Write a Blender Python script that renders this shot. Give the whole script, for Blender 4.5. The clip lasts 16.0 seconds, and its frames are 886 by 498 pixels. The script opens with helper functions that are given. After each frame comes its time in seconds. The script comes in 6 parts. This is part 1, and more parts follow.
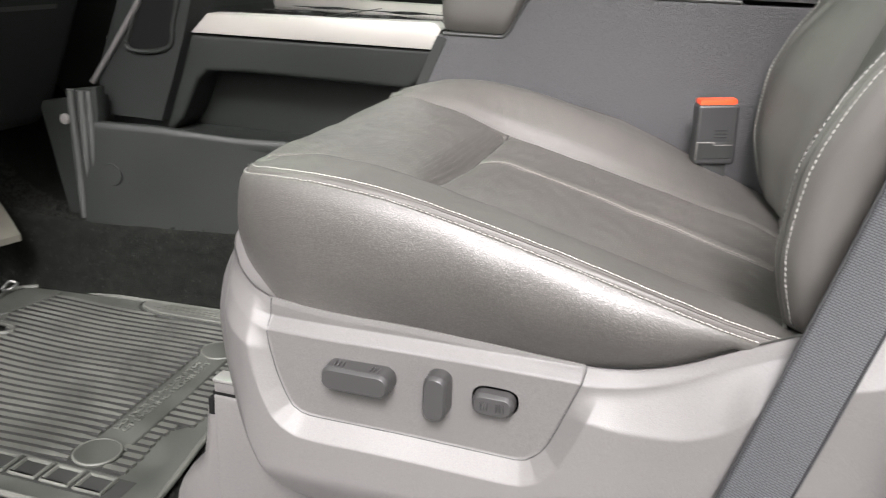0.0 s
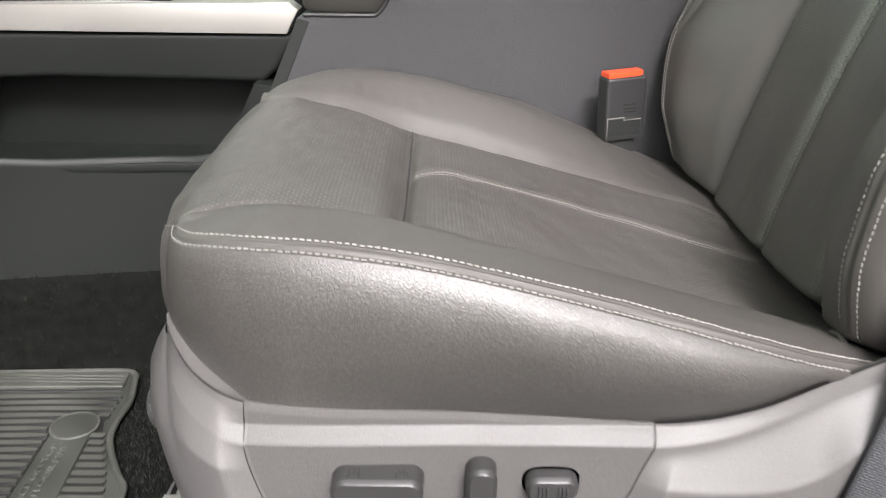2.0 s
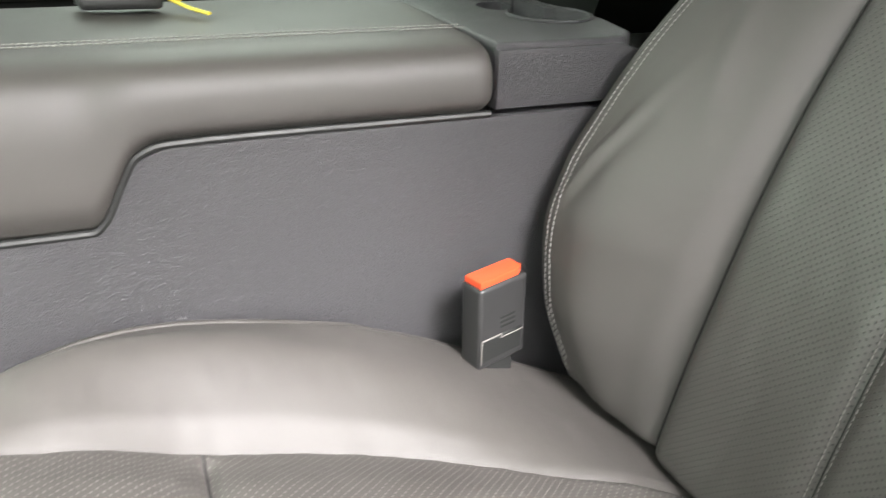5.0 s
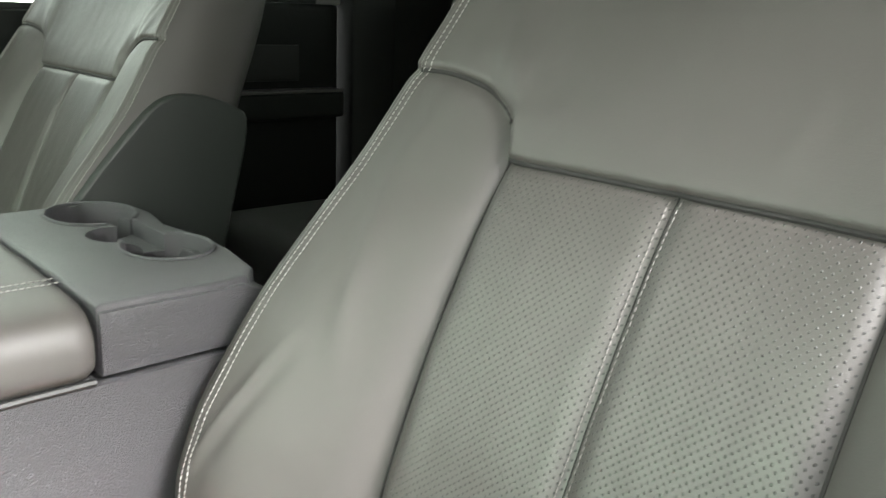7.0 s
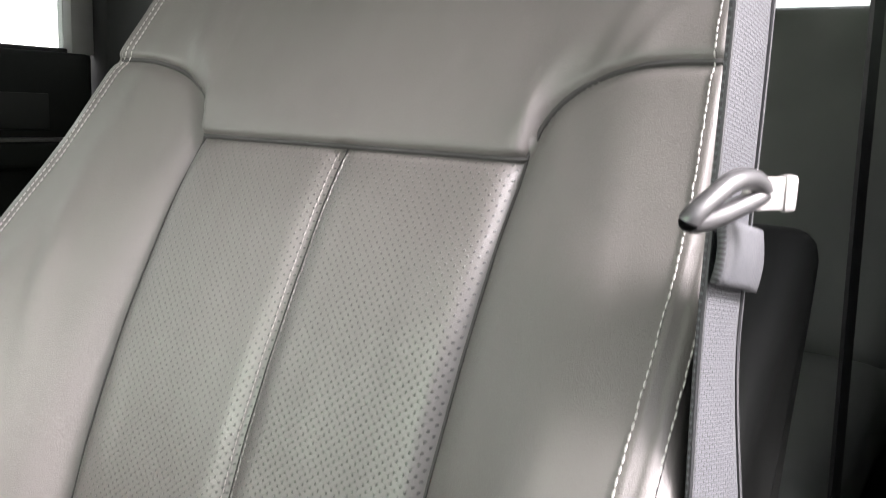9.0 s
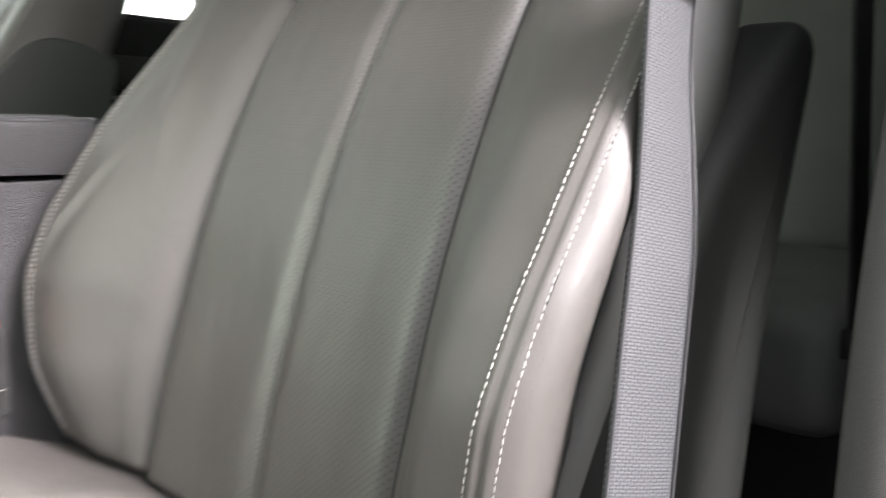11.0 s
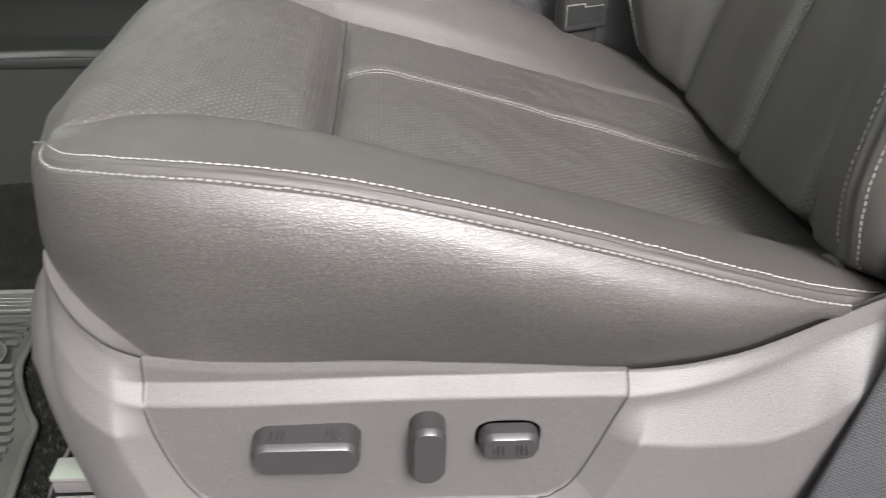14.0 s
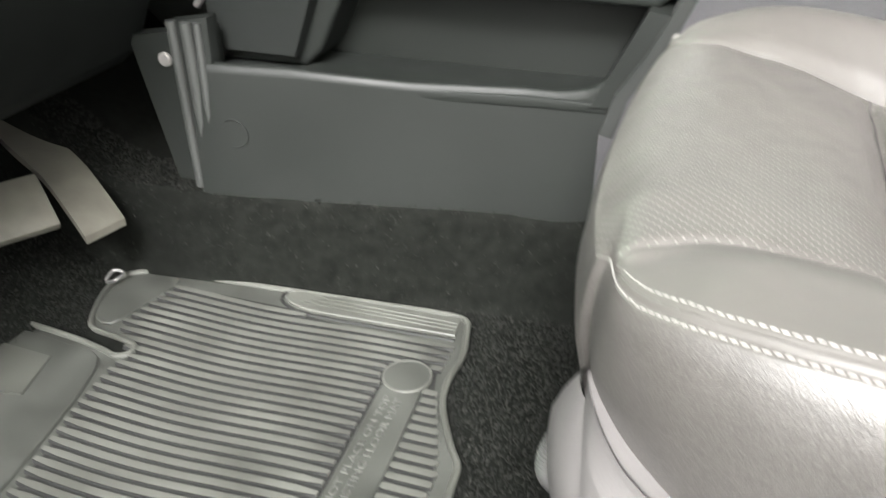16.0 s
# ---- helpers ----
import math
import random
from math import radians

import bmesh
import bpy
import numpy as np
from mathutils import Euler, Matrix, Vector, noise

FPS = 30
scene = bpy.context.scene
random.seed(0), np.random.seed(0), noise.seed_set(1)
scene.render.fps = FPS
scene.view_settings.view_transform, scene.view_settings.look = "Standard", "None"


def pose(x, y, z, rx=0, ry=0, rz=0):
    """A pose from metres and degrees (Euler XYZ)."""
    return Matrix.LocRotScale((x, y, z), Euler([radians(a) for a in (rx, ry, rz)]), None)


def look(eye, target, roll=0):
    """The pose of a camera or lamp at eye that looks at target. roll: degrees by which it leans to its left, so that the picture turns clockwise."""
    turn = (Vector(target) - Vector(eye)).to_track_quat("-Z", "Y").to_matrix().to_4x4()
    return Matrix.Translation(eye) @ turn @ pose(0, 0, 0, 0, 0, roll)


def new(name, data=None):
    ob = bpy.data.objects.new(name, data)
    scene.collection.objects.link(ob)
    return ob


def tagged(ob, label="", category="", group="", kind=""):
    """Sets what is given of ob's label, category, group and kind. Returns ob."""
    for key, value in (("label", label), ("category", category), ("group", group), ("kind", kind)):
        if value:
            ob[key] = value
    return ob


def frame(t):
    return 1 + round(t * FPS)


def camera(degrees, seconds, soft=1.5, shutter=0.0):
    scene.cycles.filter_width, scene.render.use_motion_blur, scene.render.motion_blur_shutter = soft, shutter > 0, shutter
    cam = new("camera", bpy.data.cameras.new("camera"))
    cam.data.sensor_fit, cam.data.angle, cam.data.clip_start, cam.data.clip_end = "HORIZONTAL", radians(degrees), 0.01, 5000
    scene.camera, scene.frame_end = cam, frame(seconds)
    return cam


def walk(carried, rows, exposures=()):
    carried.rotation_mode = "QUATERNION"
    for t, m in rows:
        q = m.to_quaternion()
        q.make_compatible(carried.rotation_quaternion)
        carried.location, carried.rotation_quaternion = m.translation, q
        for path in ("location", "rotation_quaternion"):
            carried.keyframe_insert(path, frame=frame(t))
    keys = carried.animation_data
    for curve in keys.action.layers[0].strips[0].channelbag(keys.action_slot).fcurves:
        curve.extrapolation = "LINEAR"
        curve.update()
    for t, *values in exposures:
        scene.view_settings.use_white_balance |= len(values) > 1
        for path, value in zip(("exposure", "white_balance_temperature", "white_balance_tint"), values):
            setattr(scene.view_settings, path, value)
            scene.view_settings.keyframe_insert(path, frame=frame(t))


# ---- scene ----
cam = camera(54.9, 16.0, soft=1.05, shutter=0.35)
PATH = [
    (0.0, 0.4916, -0.6839, 0.5828, 70.54, -2.30, 17.37),
    (0.5, 0.4293, -0.7296, 0.5965, 69.72, -2.74, 9.04),
    (1.0, 0.3568, -0.7165, 0.6035, 68.90, -1.54, 5.19),
    (1.5, 0.3004, -0.6389, 0.5917, 68.47, -1.18, 1.79),
    (2.0, 0.2524, -0.5403, 0.6038, 67.64, -0.99, -0.54),
    (2.5, 0.1897, -0.4388, 0.6293, 67.09, -1.58, -4.32),
    (3.0, 0.1536, -0.3616, 0.6418, 66.15, -1.47, -7.49),
    (3.2, 0.1443, -0.3243, 0.6322, 66.18, -1.47, -8.57),
    (5.3, 0.2178, -0.0172, 0.7500, 66.13, -2.02, -25.70),
    (5.5, 0.2273, -0.0117, 0.7574, 66.76, -2.67, -29.19),
    (6.0, 0.2408, 0.0028, 0.7787, 68.01, -2.14, -34.29),
    (6.5, 0.2662, 0.0125, 0.8068, 71.26, -2.09, -38.43),
    (7.0, 0.2937, 0.0131, 0.8261, 74.46, -2.30, -42.35),
    (7.5, 0.3084, -0.0050, 0.8268, 76.87, -1.99, -46.22),
    (8.0, 0.3261, -0.0447, 0.8162, 78.93, -1.84, -50.20),
    (8.5, 0.3268, -0.0812, 0.7946, 79.70, -2.06, -53.97),
    (8.7, 0.3236, -0.0888, 0.7779, 80.01, -2.25, -55.20),
    (10.8, 0.2240, -0.1850, 0.5813, 82.99, -1.66, -55.07),
    (11.0, 0.2362, -0.2353, 0.5851, 81.87, -0.92, -47.53),
    (11.3, 0.2485, -0.3123, 0.5887, 79.75, -1.21, -36.63),
    (11.5, 0.2783, -0.3404, 0.5834, 78.10, -0.48, -30.29),
    (11.8, 0.2816, -0.3873, 0.5827, 74.50, -0.33, -23.30),
    (12.0, 0.2658, -0.3979, 0.5628, 72.48, -0.83, -19.87),
    (12.5, 0.2729, -0.4214, 0.5374, 66.59, -2.17, -11.93),
    (13.0, 0.2872, -0.4333, 0.5480, 62.60, -2.63, -8.94),
    (13.5, 0.2914, -0.4330, 0.5637, 60.91, -2.40, -5.82),
    (14.0, 0.2625, -0.4320, 0.5791, 60.38, -1.76, -3.94),
    (14.5, 0.1704, -0.4455, 0.5701, 60.10, -1.51, -0.91),
    (15.0, 0.1340, -0.4410, 0.5629, 59.76, -0.90, 8.00),
    (15.5, 0.1348, -0.4055, 0.5597, 59.75, -0.24, 13.69),
    (16.0, 0.0956, -0.3460, 0.6224, 59.57, 0.50, 18.79),
]

walk(cam, [(r[0], pose(*r[1:])) for r in PATH], exposures=[(0.0, 1.68, 6500, 10), (1.0, 1.52, 6500, 10), (1.5, 1.43, 6500, 10), (2.0, 1.40, 6500, 10), (3.0, 1.84, 6500, 10), (5.5, 2.15, 6500, 8), (6.5, 2.6, 6500, 6), (7.2, 2.65, 6500, 7), (8.0, 2.9, 6500, 15), (8.7, 2.95, 6500, 18), (11.0, 2.45, 6500, 15), (12.0, 2.05, 6500, 15), (12.6, 1.6, 6500, 13), (13.5, 1.36, 6500, 10), (14.5, 1.30, 6500, 10), (15.0, 1.65, 6500, 9), (15.5, 1.95, 6500, 7), (16.0, 2.32, 6500, 6)])

# ---- world and light: overcast daylight that enters by the open driver's door and the glass ----
world = bpy.data.worlds.new("overcast_sky")
world.use_nodes = True
scene.world = world
_nt = world.node_tree
_bg = _nt.nodes["Background"]
_sky = _nt.nodes.new("ShaderNodeTexSky")
_sky.sky_type = "NISHITA"
_sky.sun_disc = False
_sky.sun_elevation = radians(43)
_sky.sun_rotation = radians(167)
_sky.air_density, _sky.dust_density, _sky.ozone_density = 1.0, 6.0, 0.6
_hsv = _nt.nodes.new("ShaderNodeHueSaturation")
_hsv.inputs["Saturation"].default_value = 0.22
_nt.links.new(_sky.outputs[0], _hsv.inputs["Color"])
_nt.links.new(_hsv.outputs[0], _bg.inputs[0])
_bg.inputs[1].default_value = 0.11
sun = new("sun", bpy.data.lights.new("sun", "SUN"))
sun.data.energy, sun.data.angle, sun.data.color = 3.0, radians(20), (1.0, 0.955, 0.985)
sun.matrix_world = look((0.74, -1.5, 2.04), (0.35, 0.2, 0.3))
# the sky's light through the green windscreen
screen_light = new("windscreen_daylight", bpy.data.lights.new("windscreen_daylight", "AREA"))
screen_light.data.shape, screen_light.data.size, screen_light.data.size_y = "RECTANGLE", 1.55, 0.62
screen_light.data.energy, screen_light.data.color = 6.0, (0.94, 1.0, 0.90)
screen_light.matrix_world = look((-0.83, 0.82, 1.02), (0.60, 0.82, 0.55))

# ---- materials ----
def principled(name, color, rough=0.5, metal=0.0, spec=0.5):
    m = bpy.data.materials.new(name)
    m.use_nodes = True
    p = m.node_tree.nodes["Principled BSDF"]
    p.inputs["Base Color"].default_value = (*color, 1)
    p.inputs["Roughness"].default_value = rough
    p.inputs["Metallic"].default_value = metal
    p.inputs["Specular IOR Level"].default_value = spec
    return m, m.node_tree, p


def textured(name, color, rough, grain, bump, spec=0.5, metal=0.0, vary=0.12, blotch=6.0, kind="noise", dist=0.001, coords="Object", rvary=0.08, wrinkle=0.0, speck=0.0, stretch=None):
    """Base colour with blotches and grain, roughness variation, and a fine bump at real-world size."""
    m, nt, p = principled(name, color, rough, metal, spec)
    n, l = nt.nodes, nt.links
    tc = n.new("ShaderNodeTexCoord")
    big = n.new("ShaderNodeTexNoise")
    big.inputs["Scale"].default_value = blotch
    big.inputs["Detail"].default_value = 4
    l.new(tc.outputs[coords], big.inputs["Vector"])
    if kind == "voronoi":
        fine = n.new("ShaderNodeTexVoronoi")
        fine.feature = "DISTANCE_TO_EDGE"
        warp = n.new("ShaderNodeTexNoise")
        warp.inputs["Scale"].default_value = grain * 0.5
        mix = n.new("ShaderNodeMixRGB")
        mix.blend_type = "ADD"
        mix.inputs[0].default_value = 0.006
        pebbles = n.new("ShaderNodeMapping")
        pebbles.inputs["Scale"].default_value = stretch or (1, 1, 1)
        l.new(tc.outputs[coords], pebbles.inputs["Vector"])
        l.new(pebbles.outputs[0], warp.inputs["Vector"])
        l.new(pebbles.outputs[0], mix.inputs[1])
        l.new(warp.outputs["Color"], mix.inputs[2])
        l.new(mix.outputs[0], fine.inputs["Vector"])
        fine.inputs["Scale"].default_value = grain
        cr = n.new("ShaderNodeMapRange")
        cr.inputs["From Max"].default_value = 0.34 if stretch else 0.18
        l.new(fine.outputs["Distance"], cr.inputs["Value"])
        height = cr.outputs[0]
    else:
        fine = n.new("ShaderNodeTexNoise")
        fine.inputs["Scale"].default_value = grain
        fine.inputs["Detail"].default_value = 3
        l.new(tc.outputs[coords], fine.inputs["Vector"])
        height = fine.outputs["Fac"]
    mr = n.new("ShaderNodeMapRange")
    mr.inputs["From Min"].default_value, mr.inputs["From Max"].default_value = 0.3, 0.7
    mr.inputs["To Min"].default_value, mr.inputs["To Max"].default_value = 1 - vary, 1 + vary
    l.new(big.outputs["Fac"], mr.inputs["Value"])
    mul = n.new("ShaderNodeMixRGB")
    mul.blend_type = "MULTIPLY"
    mul.inputs[0].default_value = 1
    mul.inputs[1].default_value = (*color, 1)
    l.new(mr.outputs[0], mul.inputs[2])
    l.new(mul.outputs[0], p.inputs["Base Color"])
    if stretch:
        # grain creases get a darker colour for the dirt and shade in them
        pore = n.new("ShaderNodeMapRange")
        pore.inputs["To Min"].default_value, pore.inputs["To Max"].default_value = 0.55, 1.08
        l.new(height, pore.inputs["Value"])
        pores = n.new("ShaderNodeMixRGB")
        pores.blend_type = "MULTIPLY"
        pores.inputs[0].default_value = 1
        l.new(mul.outputs[0], pores.inputs[1])
        l.new(pore.outputs[0], pores.inputs[2])
        l.new(pores.outputs[0], p.inputs["Base Color"])
    if speck:
        sp = n.new("ShaderNodeMapRange")
        sp.inputs["From Min"].default_value, sp.inputs["From Max"].default_value = 0.36, 0.64
        sp.inputs["To Min"].default_value, sp.inputs["To Max"].default_value = 1 - speck, 1 + speck
        l.new(fine.outputs[0], sp.inputs["Value"])
        grains = n.new("ShaderNodeMixRGB")
        grains.blend_type = "MULTIPLY"
        grains.inputs[0].default_value = 1
        l.new(mul.outputs[0], grains.inputs[1])
        l.new(sp.outputs[0], grains.inputs[2])
        l.new(grains.outputs[0], p.inputs["Base Color"])
    rr = n.new("ShaderNodeMapRange")
    rr.inputs["From Min"].default_value, rr.inputs["From Max"].default_value = 0.3, 0.7
    rr.inputs["To Min"].default_value, rr.inputs["To Max"].default_value = max(0.05, rough - rvary), min(1, rough + rvary)
    l.new(big.outputs["Fac"], rr.inputs["Value"])
    l.new(rr.outputs[0], p.inputs["Roughness"])
    b = n.new("ShaderNodeBump")
    b.inputs["Strength"].default_value = bump
    b.inputs["Distance"].default_value = dist
    l.new(height, b.inputs["Height"])
    if wrinkle:
        wr = n.new("ShaderNodeTexNoise")
        wr.inputs["Scale"].default_value, wr.inputs["Detail"].default_value, wr.inputs["Distortion"].default_value = 190 if stretch else 26, 3, 0.6 if stretch else 1.6
        l.new(pebbles.outputs[0], wr.inputs["Vector"])
        wb = n.new("ShaderNodeBump")
        wb.inputs["Strength"].default_value, wb.inputs["Distance"].default_value = wrinkle, 0.002 if stretch else 0.004
        l.new(wr.outputs["Fac"], wb.inputs["Height"])
        l.new(wb.outputs[0], b.inputs["Normal"])
    l.new(b.outputs[0], p.inputs["Normal"])
    return m, nt, p, mul, b


M = {}
LEATHER = (0.068, 0.0635, 0.0585)
M["leather"] = textured("grained_leather", tuple(1.14 * c for c in LEATHER), 0.47, 520, 0.36, spec=0.9, stretch=(0.6, 0.8, 1.3), kind="voronoi", dist=0.0004, vary=0.05, blotch=5, rvary=0.03, wrinkle=0.03)[0]
M["leather_soft"] = textured("smooth_leather", LEATHER, 0.48, 600, 0.26, spec=0.5, kind="voronoi", dist=0.0004, vary=0.05, blotch=5, rvary=0.04, wrinkle=0.09)[0]


def perforated(name, color, pitch, dot, size):
    """Leather with staggered rows of punched holes, laid out by the UV map in metres."""
    m, nt, p, mul, b = textured(name, color, 0.42, 700, 0.18, spec=0.7, kind="voronoi", dist=0.0004, vary=0.06, blotch=7)
    n, l = nt.nodes, nt.links
    uv = n.new("ShaderNodeUVMap")
    sep = n.new("ShaderNodeSeparateXYZ")
    l.new(uv.outputs[0], sep.inputs[0])

    def math_node(op, a, b2=None):
        q = n.new("ShaderNodeMath")
        q.operation = op
        for k, v in enumerate((a, b2)):
            if v is None:
                continue
            if isinstance(v, (int, float)):
                q.inputs[k].default_value = v
            else:
                l.new(v, q.inputs[k])
        return q.outputs[0]

    row = math_node("DIVIDE", sep.outputs["Y"], pitch * 0.5)
    odd = math_node("MULTIPLY", math_node("MODULO", math_node("FLOOR", row), 2), 0.5)
    fx = math_node("SUBTRACT", math_node("FRACT", math_node("ADD", math_node("DIVIDE", sep.outputs["X"], pitch), odd)), 0.5)
    fy = math_node("MULTIPLY", math_node("SUBTRACT", math_node("FRACT", row), 0.5), 0.5)
    d = math_node("SQRT", math_node("ADD", math_node("MULTIPLY", fx, fx), math_node("MULTIPLY", fy, fy)))
    hole = n.new("ShaderNodeMapRange")
    hole.inputs["From Min"].default_value, hole.inputs["From Max"].default_value = size, size + 0.06
    hole.inputs["To Min"].default_value, hole.inputs["To Max"].default_value = 1, 0
    l.new(d, hole.inputs["Value"])
    mix = n.new("ShaderNodeMixRGB")
    l.new(hole.outputs[0], mix.inputs[0])
    l.new(mul.outputs[0], mix.inputs[1])
    mix.inputs[2].default_value = (*dot, 1)
    l.new(mix.outputs[0], p.inputs["Base Color"])
    b2 = n.new("ShaderNodeBump")
    b2.invert = True
    b2.inputs["Strength"].default_value = 0.6
    b2.inputs["Distance"].default_value = 0.0008
    l.new(hole.outputs[0], b2.inputs["Height"])
    l.new(b.outputs[0], b2.inputs["Normal"])
    l.new(b2.outputs[0], p.inputs["Normal"])
    return m


# cushion holes are coloured pale for grazing light on them; back holes stay dark
M["perf"] = perforated("perforated_leather", (0.064, 0.0595, 0.0545), 0.0076, (0.17, 0.162, 0.15), 0.075)
M["perf_back"] = perforated("perforated_back_leather", (0.064, 0.0595, 0.0545), 0.0066, (0.02, 0.019, 0.018), 0.085)
M["seam"] = principled("dark_seam", (0.02, 0.019, 0.018), 0.8)[0]
M["thread"] = textured("white_thread", (0.26, 0.252, 0.238), 0.7, 900, 0.3)[0]
M["thread_dim"] = textured("grey_thread", (0.17, 0.16, 0.15), 0.7, 900, 0.3)[0]
M["shield"] = textured("grained_grey_plastic", (0.090, 0.0857, 0.0838), 0.52, 1150, 0.40, spec=0.55, dist=0.0006, vary=0.04, blotch=5, speck=0.12)[0]
M["panel"] = textured("fine_grey_plastic", (0.081, 0.0773, 0.0755), 0.50, 1150, 0.45, spec=0.45, dist=0.0006, vary=0.03, speck=0.14)[0]
M["switch"] = textured("satin_grey_switch", (0.029, 0.028, 0.028), 0.36, 1600, 0.08, dist=0.0003, vary=0.05)[0]
M["console"] = textured("grained_charcoal_plastic", (0.062, 0.060, 0.064), 0.45, 420, 1.0, spec=0.7, kind="voronoi", dist=0.0008, vary=0.05, blotch=4)[0]
M["console_smooth"] = textured("dark_green_grey_plastic", (0.0090, 0.0105, 0.0092), 0.56, 700, 0.3, spec=0.30, dist=0.0004, vary=0.06)[0]
M["dark"] = textured("black_plastic", (0.018, 0.019, 0.018), 0.5, 800, 0.2, dist=0.0004)[0]
M["darkgrey"] = textured("dark_grey_trim", (0.021, 0.0225, 0.021), 0.55, 800, 0.2, spec=0.3, dist=0.0004)[0]
M["dash"] = textured("dull_dark_dash_plastic", (0.0095, 0.011, 0.010), 0.7, 800, 0.2, spec=0.22, dist=0.0004)[0]
M["post"] = textured("satin_grey_post", (0.034, 0.036, 0.034), 0.45, 800, 0.1, spec=0.5, dist=0.0003)[0]
M["pillar_cover"] = textured("dull_grey_pillar_cover", (0.034, 0.033, 0.032), 0.6, 1150, 0.4, spec=0.3, dist=0.0006, vary=0.03, speck=0.14)[0]
M["pillar"] = textured("pale_grey_pillar_trim", (0.3, 0.3, 0.29), 0.6, 900, 0.2, dist=0.0004)[0]
M["silver"] = textured("satin_silver_trim", (0.50, 0.48, 0.45), 0.36, 900, 0.05, metal=0.6, dist=0.0002, vary=0.03)[0]
M["chrome"] = textured("chrome", (0.75, 0.76, 0.76), 0.12, 300, 0.02, metal=1.0, vary=0.02, rvary=0.03)[0]
M["steel"] = textured("zinc_plated_steel", (0.30, 0.29, 0.28), 0.40, 300, 0.1, metal=0.6, vary=0.15, blotch=30)[0]
M["loom"] = textured("dull_metallised_tube", (0.10, 0.10, 0.097), 0.38, 400, 0.2, metal=0.5, vary=0.3, blotch=60)[0]
# near-black fill that stands in for shade in creases and hollows
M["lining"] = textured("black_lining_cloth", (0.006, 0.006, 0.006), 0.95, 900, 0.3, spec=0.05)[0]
M["red"] = textured("orange_red_plastic", (0.78, 0.085, 0.03), 0.35, 900, 0.05)[0]
M["black"] = textured("black_satin_plastic", (0.03, 0.03, 0.03), 0.38, 900, 0.1, dist=0.0003)[0]
M["yellow"] = textured("yellow_plastic_tie", (0.8, 0.62, 0.02), 0.4, 500, 0.05)[0]
M["rubber"] = textured("dusty_rubber", (0.060, 0.062, 0.054), 0.55, 500, 0.3, dist=0.0006, vary=0.28, blotch=11, rvary=0.15)[0]
M["rubber_pad"] = textured("dark_worn_rubber", (0.036, 0.038, 0.033), 0.6, 500, 0.3, dist=0.0006, vary=0.3, blotch=14, rvary=0.15)[0]
M["rubber_worn"] = textured("worn_rubber_lettering", (0.066, 0.069, 0.061), 0.6, 500, 0.3, dist=0.0005, vary=0.3, blotch=60)[0]
# near-black rubber: the shade down in the grooves, painted as colour
M["groove_shade"] = textured("rubber_groove", (0.009, 0.0095, 0.0085), 0.7, 500, 0.2, vary=0.2)[0]
M["pedal"] = textured("worn_pedal_pad", (0.085, 0.081, 0.067), 0.6, 200, 0.2, vary=0.2, blotch=25)[0]
M["headliner"] = textured("pale_headliner", (0.5, 0.5, 0.48), 0.9, 500, 0.2)[0]
M["ground"] = textured("worn_asphalt", (0.07, 0.07, 0.068), 0.9, 60, 0.5, dist=0.01, vary=0.25, blotch=1.5)[0]


def carpet_material():
    m, nt, p, mul, b = textured("black_pile_carpet", (0.0072, 0.0078, 0.0067), 0.95, 700, 0.7, spec=0.05, dist=0.003, vary=0.35, blotch=60)
    return m


M["carpet"] = carpet_material()


def webbing_material():
    m, nt, p, mul, b = textured("grey_belt_webbing", (0.034, 0.036, 0.039), 0.6, 600, 0.1, dist=0.0003, vary=0.05)
    n, l = nt.nodes, nt.links
    uv = n.new("ShaderNodeUVMap")
    mm = n.new("ShaderNodeTexBrick")
    mm.offset, mm.squash = 0.5, 1.0
    mm.inputs["Scale"].default_value = 1.0
    mm.inputs["Brick Width"].default_value, mm.inputs["Row Height"].default_value = 0.0046, 0.0019
    mm.inputs["Mortar Size"].default_value, mm.inputs["Mortar Smooth"].default_value = 0.00042, 0.6
    l.new(uv.outputs[0], mm.inputs["Vector"])
    b.invert = True
    l.new(mm.outputs["Fac"], b.inputs["Height"])
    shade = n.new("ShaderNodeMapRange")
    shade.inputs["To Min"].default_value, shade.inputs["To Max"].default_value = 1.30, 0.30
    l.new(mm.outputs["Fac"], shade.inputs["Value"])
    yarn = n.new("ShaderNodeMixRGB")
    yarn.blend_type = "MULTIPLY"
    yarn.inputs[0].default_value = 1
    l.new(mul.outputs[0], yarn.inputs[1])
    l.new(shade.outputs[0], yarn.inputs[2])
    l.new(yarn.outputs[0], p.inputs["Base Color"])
    b.inputs["Strength"].default_value = 0.5
    b.inputs["Distance"].default_value = 0.0008
    return m


M["webbing"] = webbing_material()


def glass_material(name, tint):
    """Thin tinted pane: light passes straight through, with a clear surface reflection."""
    m, nt, p = principled(name, tint, 0.02)
    n, l = nt.nodes, nt.links
    tr = n.new("ShaderNodeBsdfTransparent")
    tr.inputs[0].default_value = (*tint, 1)
    gl = n.new("ShaderNodeBsdfGlossy")
    gl.inputs["Roughness"].default_value = 0.01
    fr = n.new("ShaderNodeFresnel")
    fr.inputs[0].default_value = 1.45
    mx = n.new("ShaderNodeMixShader")
    l.new(fr.outputs[0], mx.inputs[0])
    l.new(tr.outputs[0], mx.inputs[1])
    l.new(gl.outputs[0], mx.inputs[2])
    l.new(mx.outputs[0], n["Material Output"].inputs[0])
    n.remove(p)
    return m


M["screen"] = glass_material("green_windscreen_glass", (0.66, 0.97, 0.72))
M["privacy"] = glass_material("dark_privacy_glass", (0.22, 0.25, 0.22))
M["glass"] = glass_material("green_tinted_glass", (0.94, 0.985, 0.94))


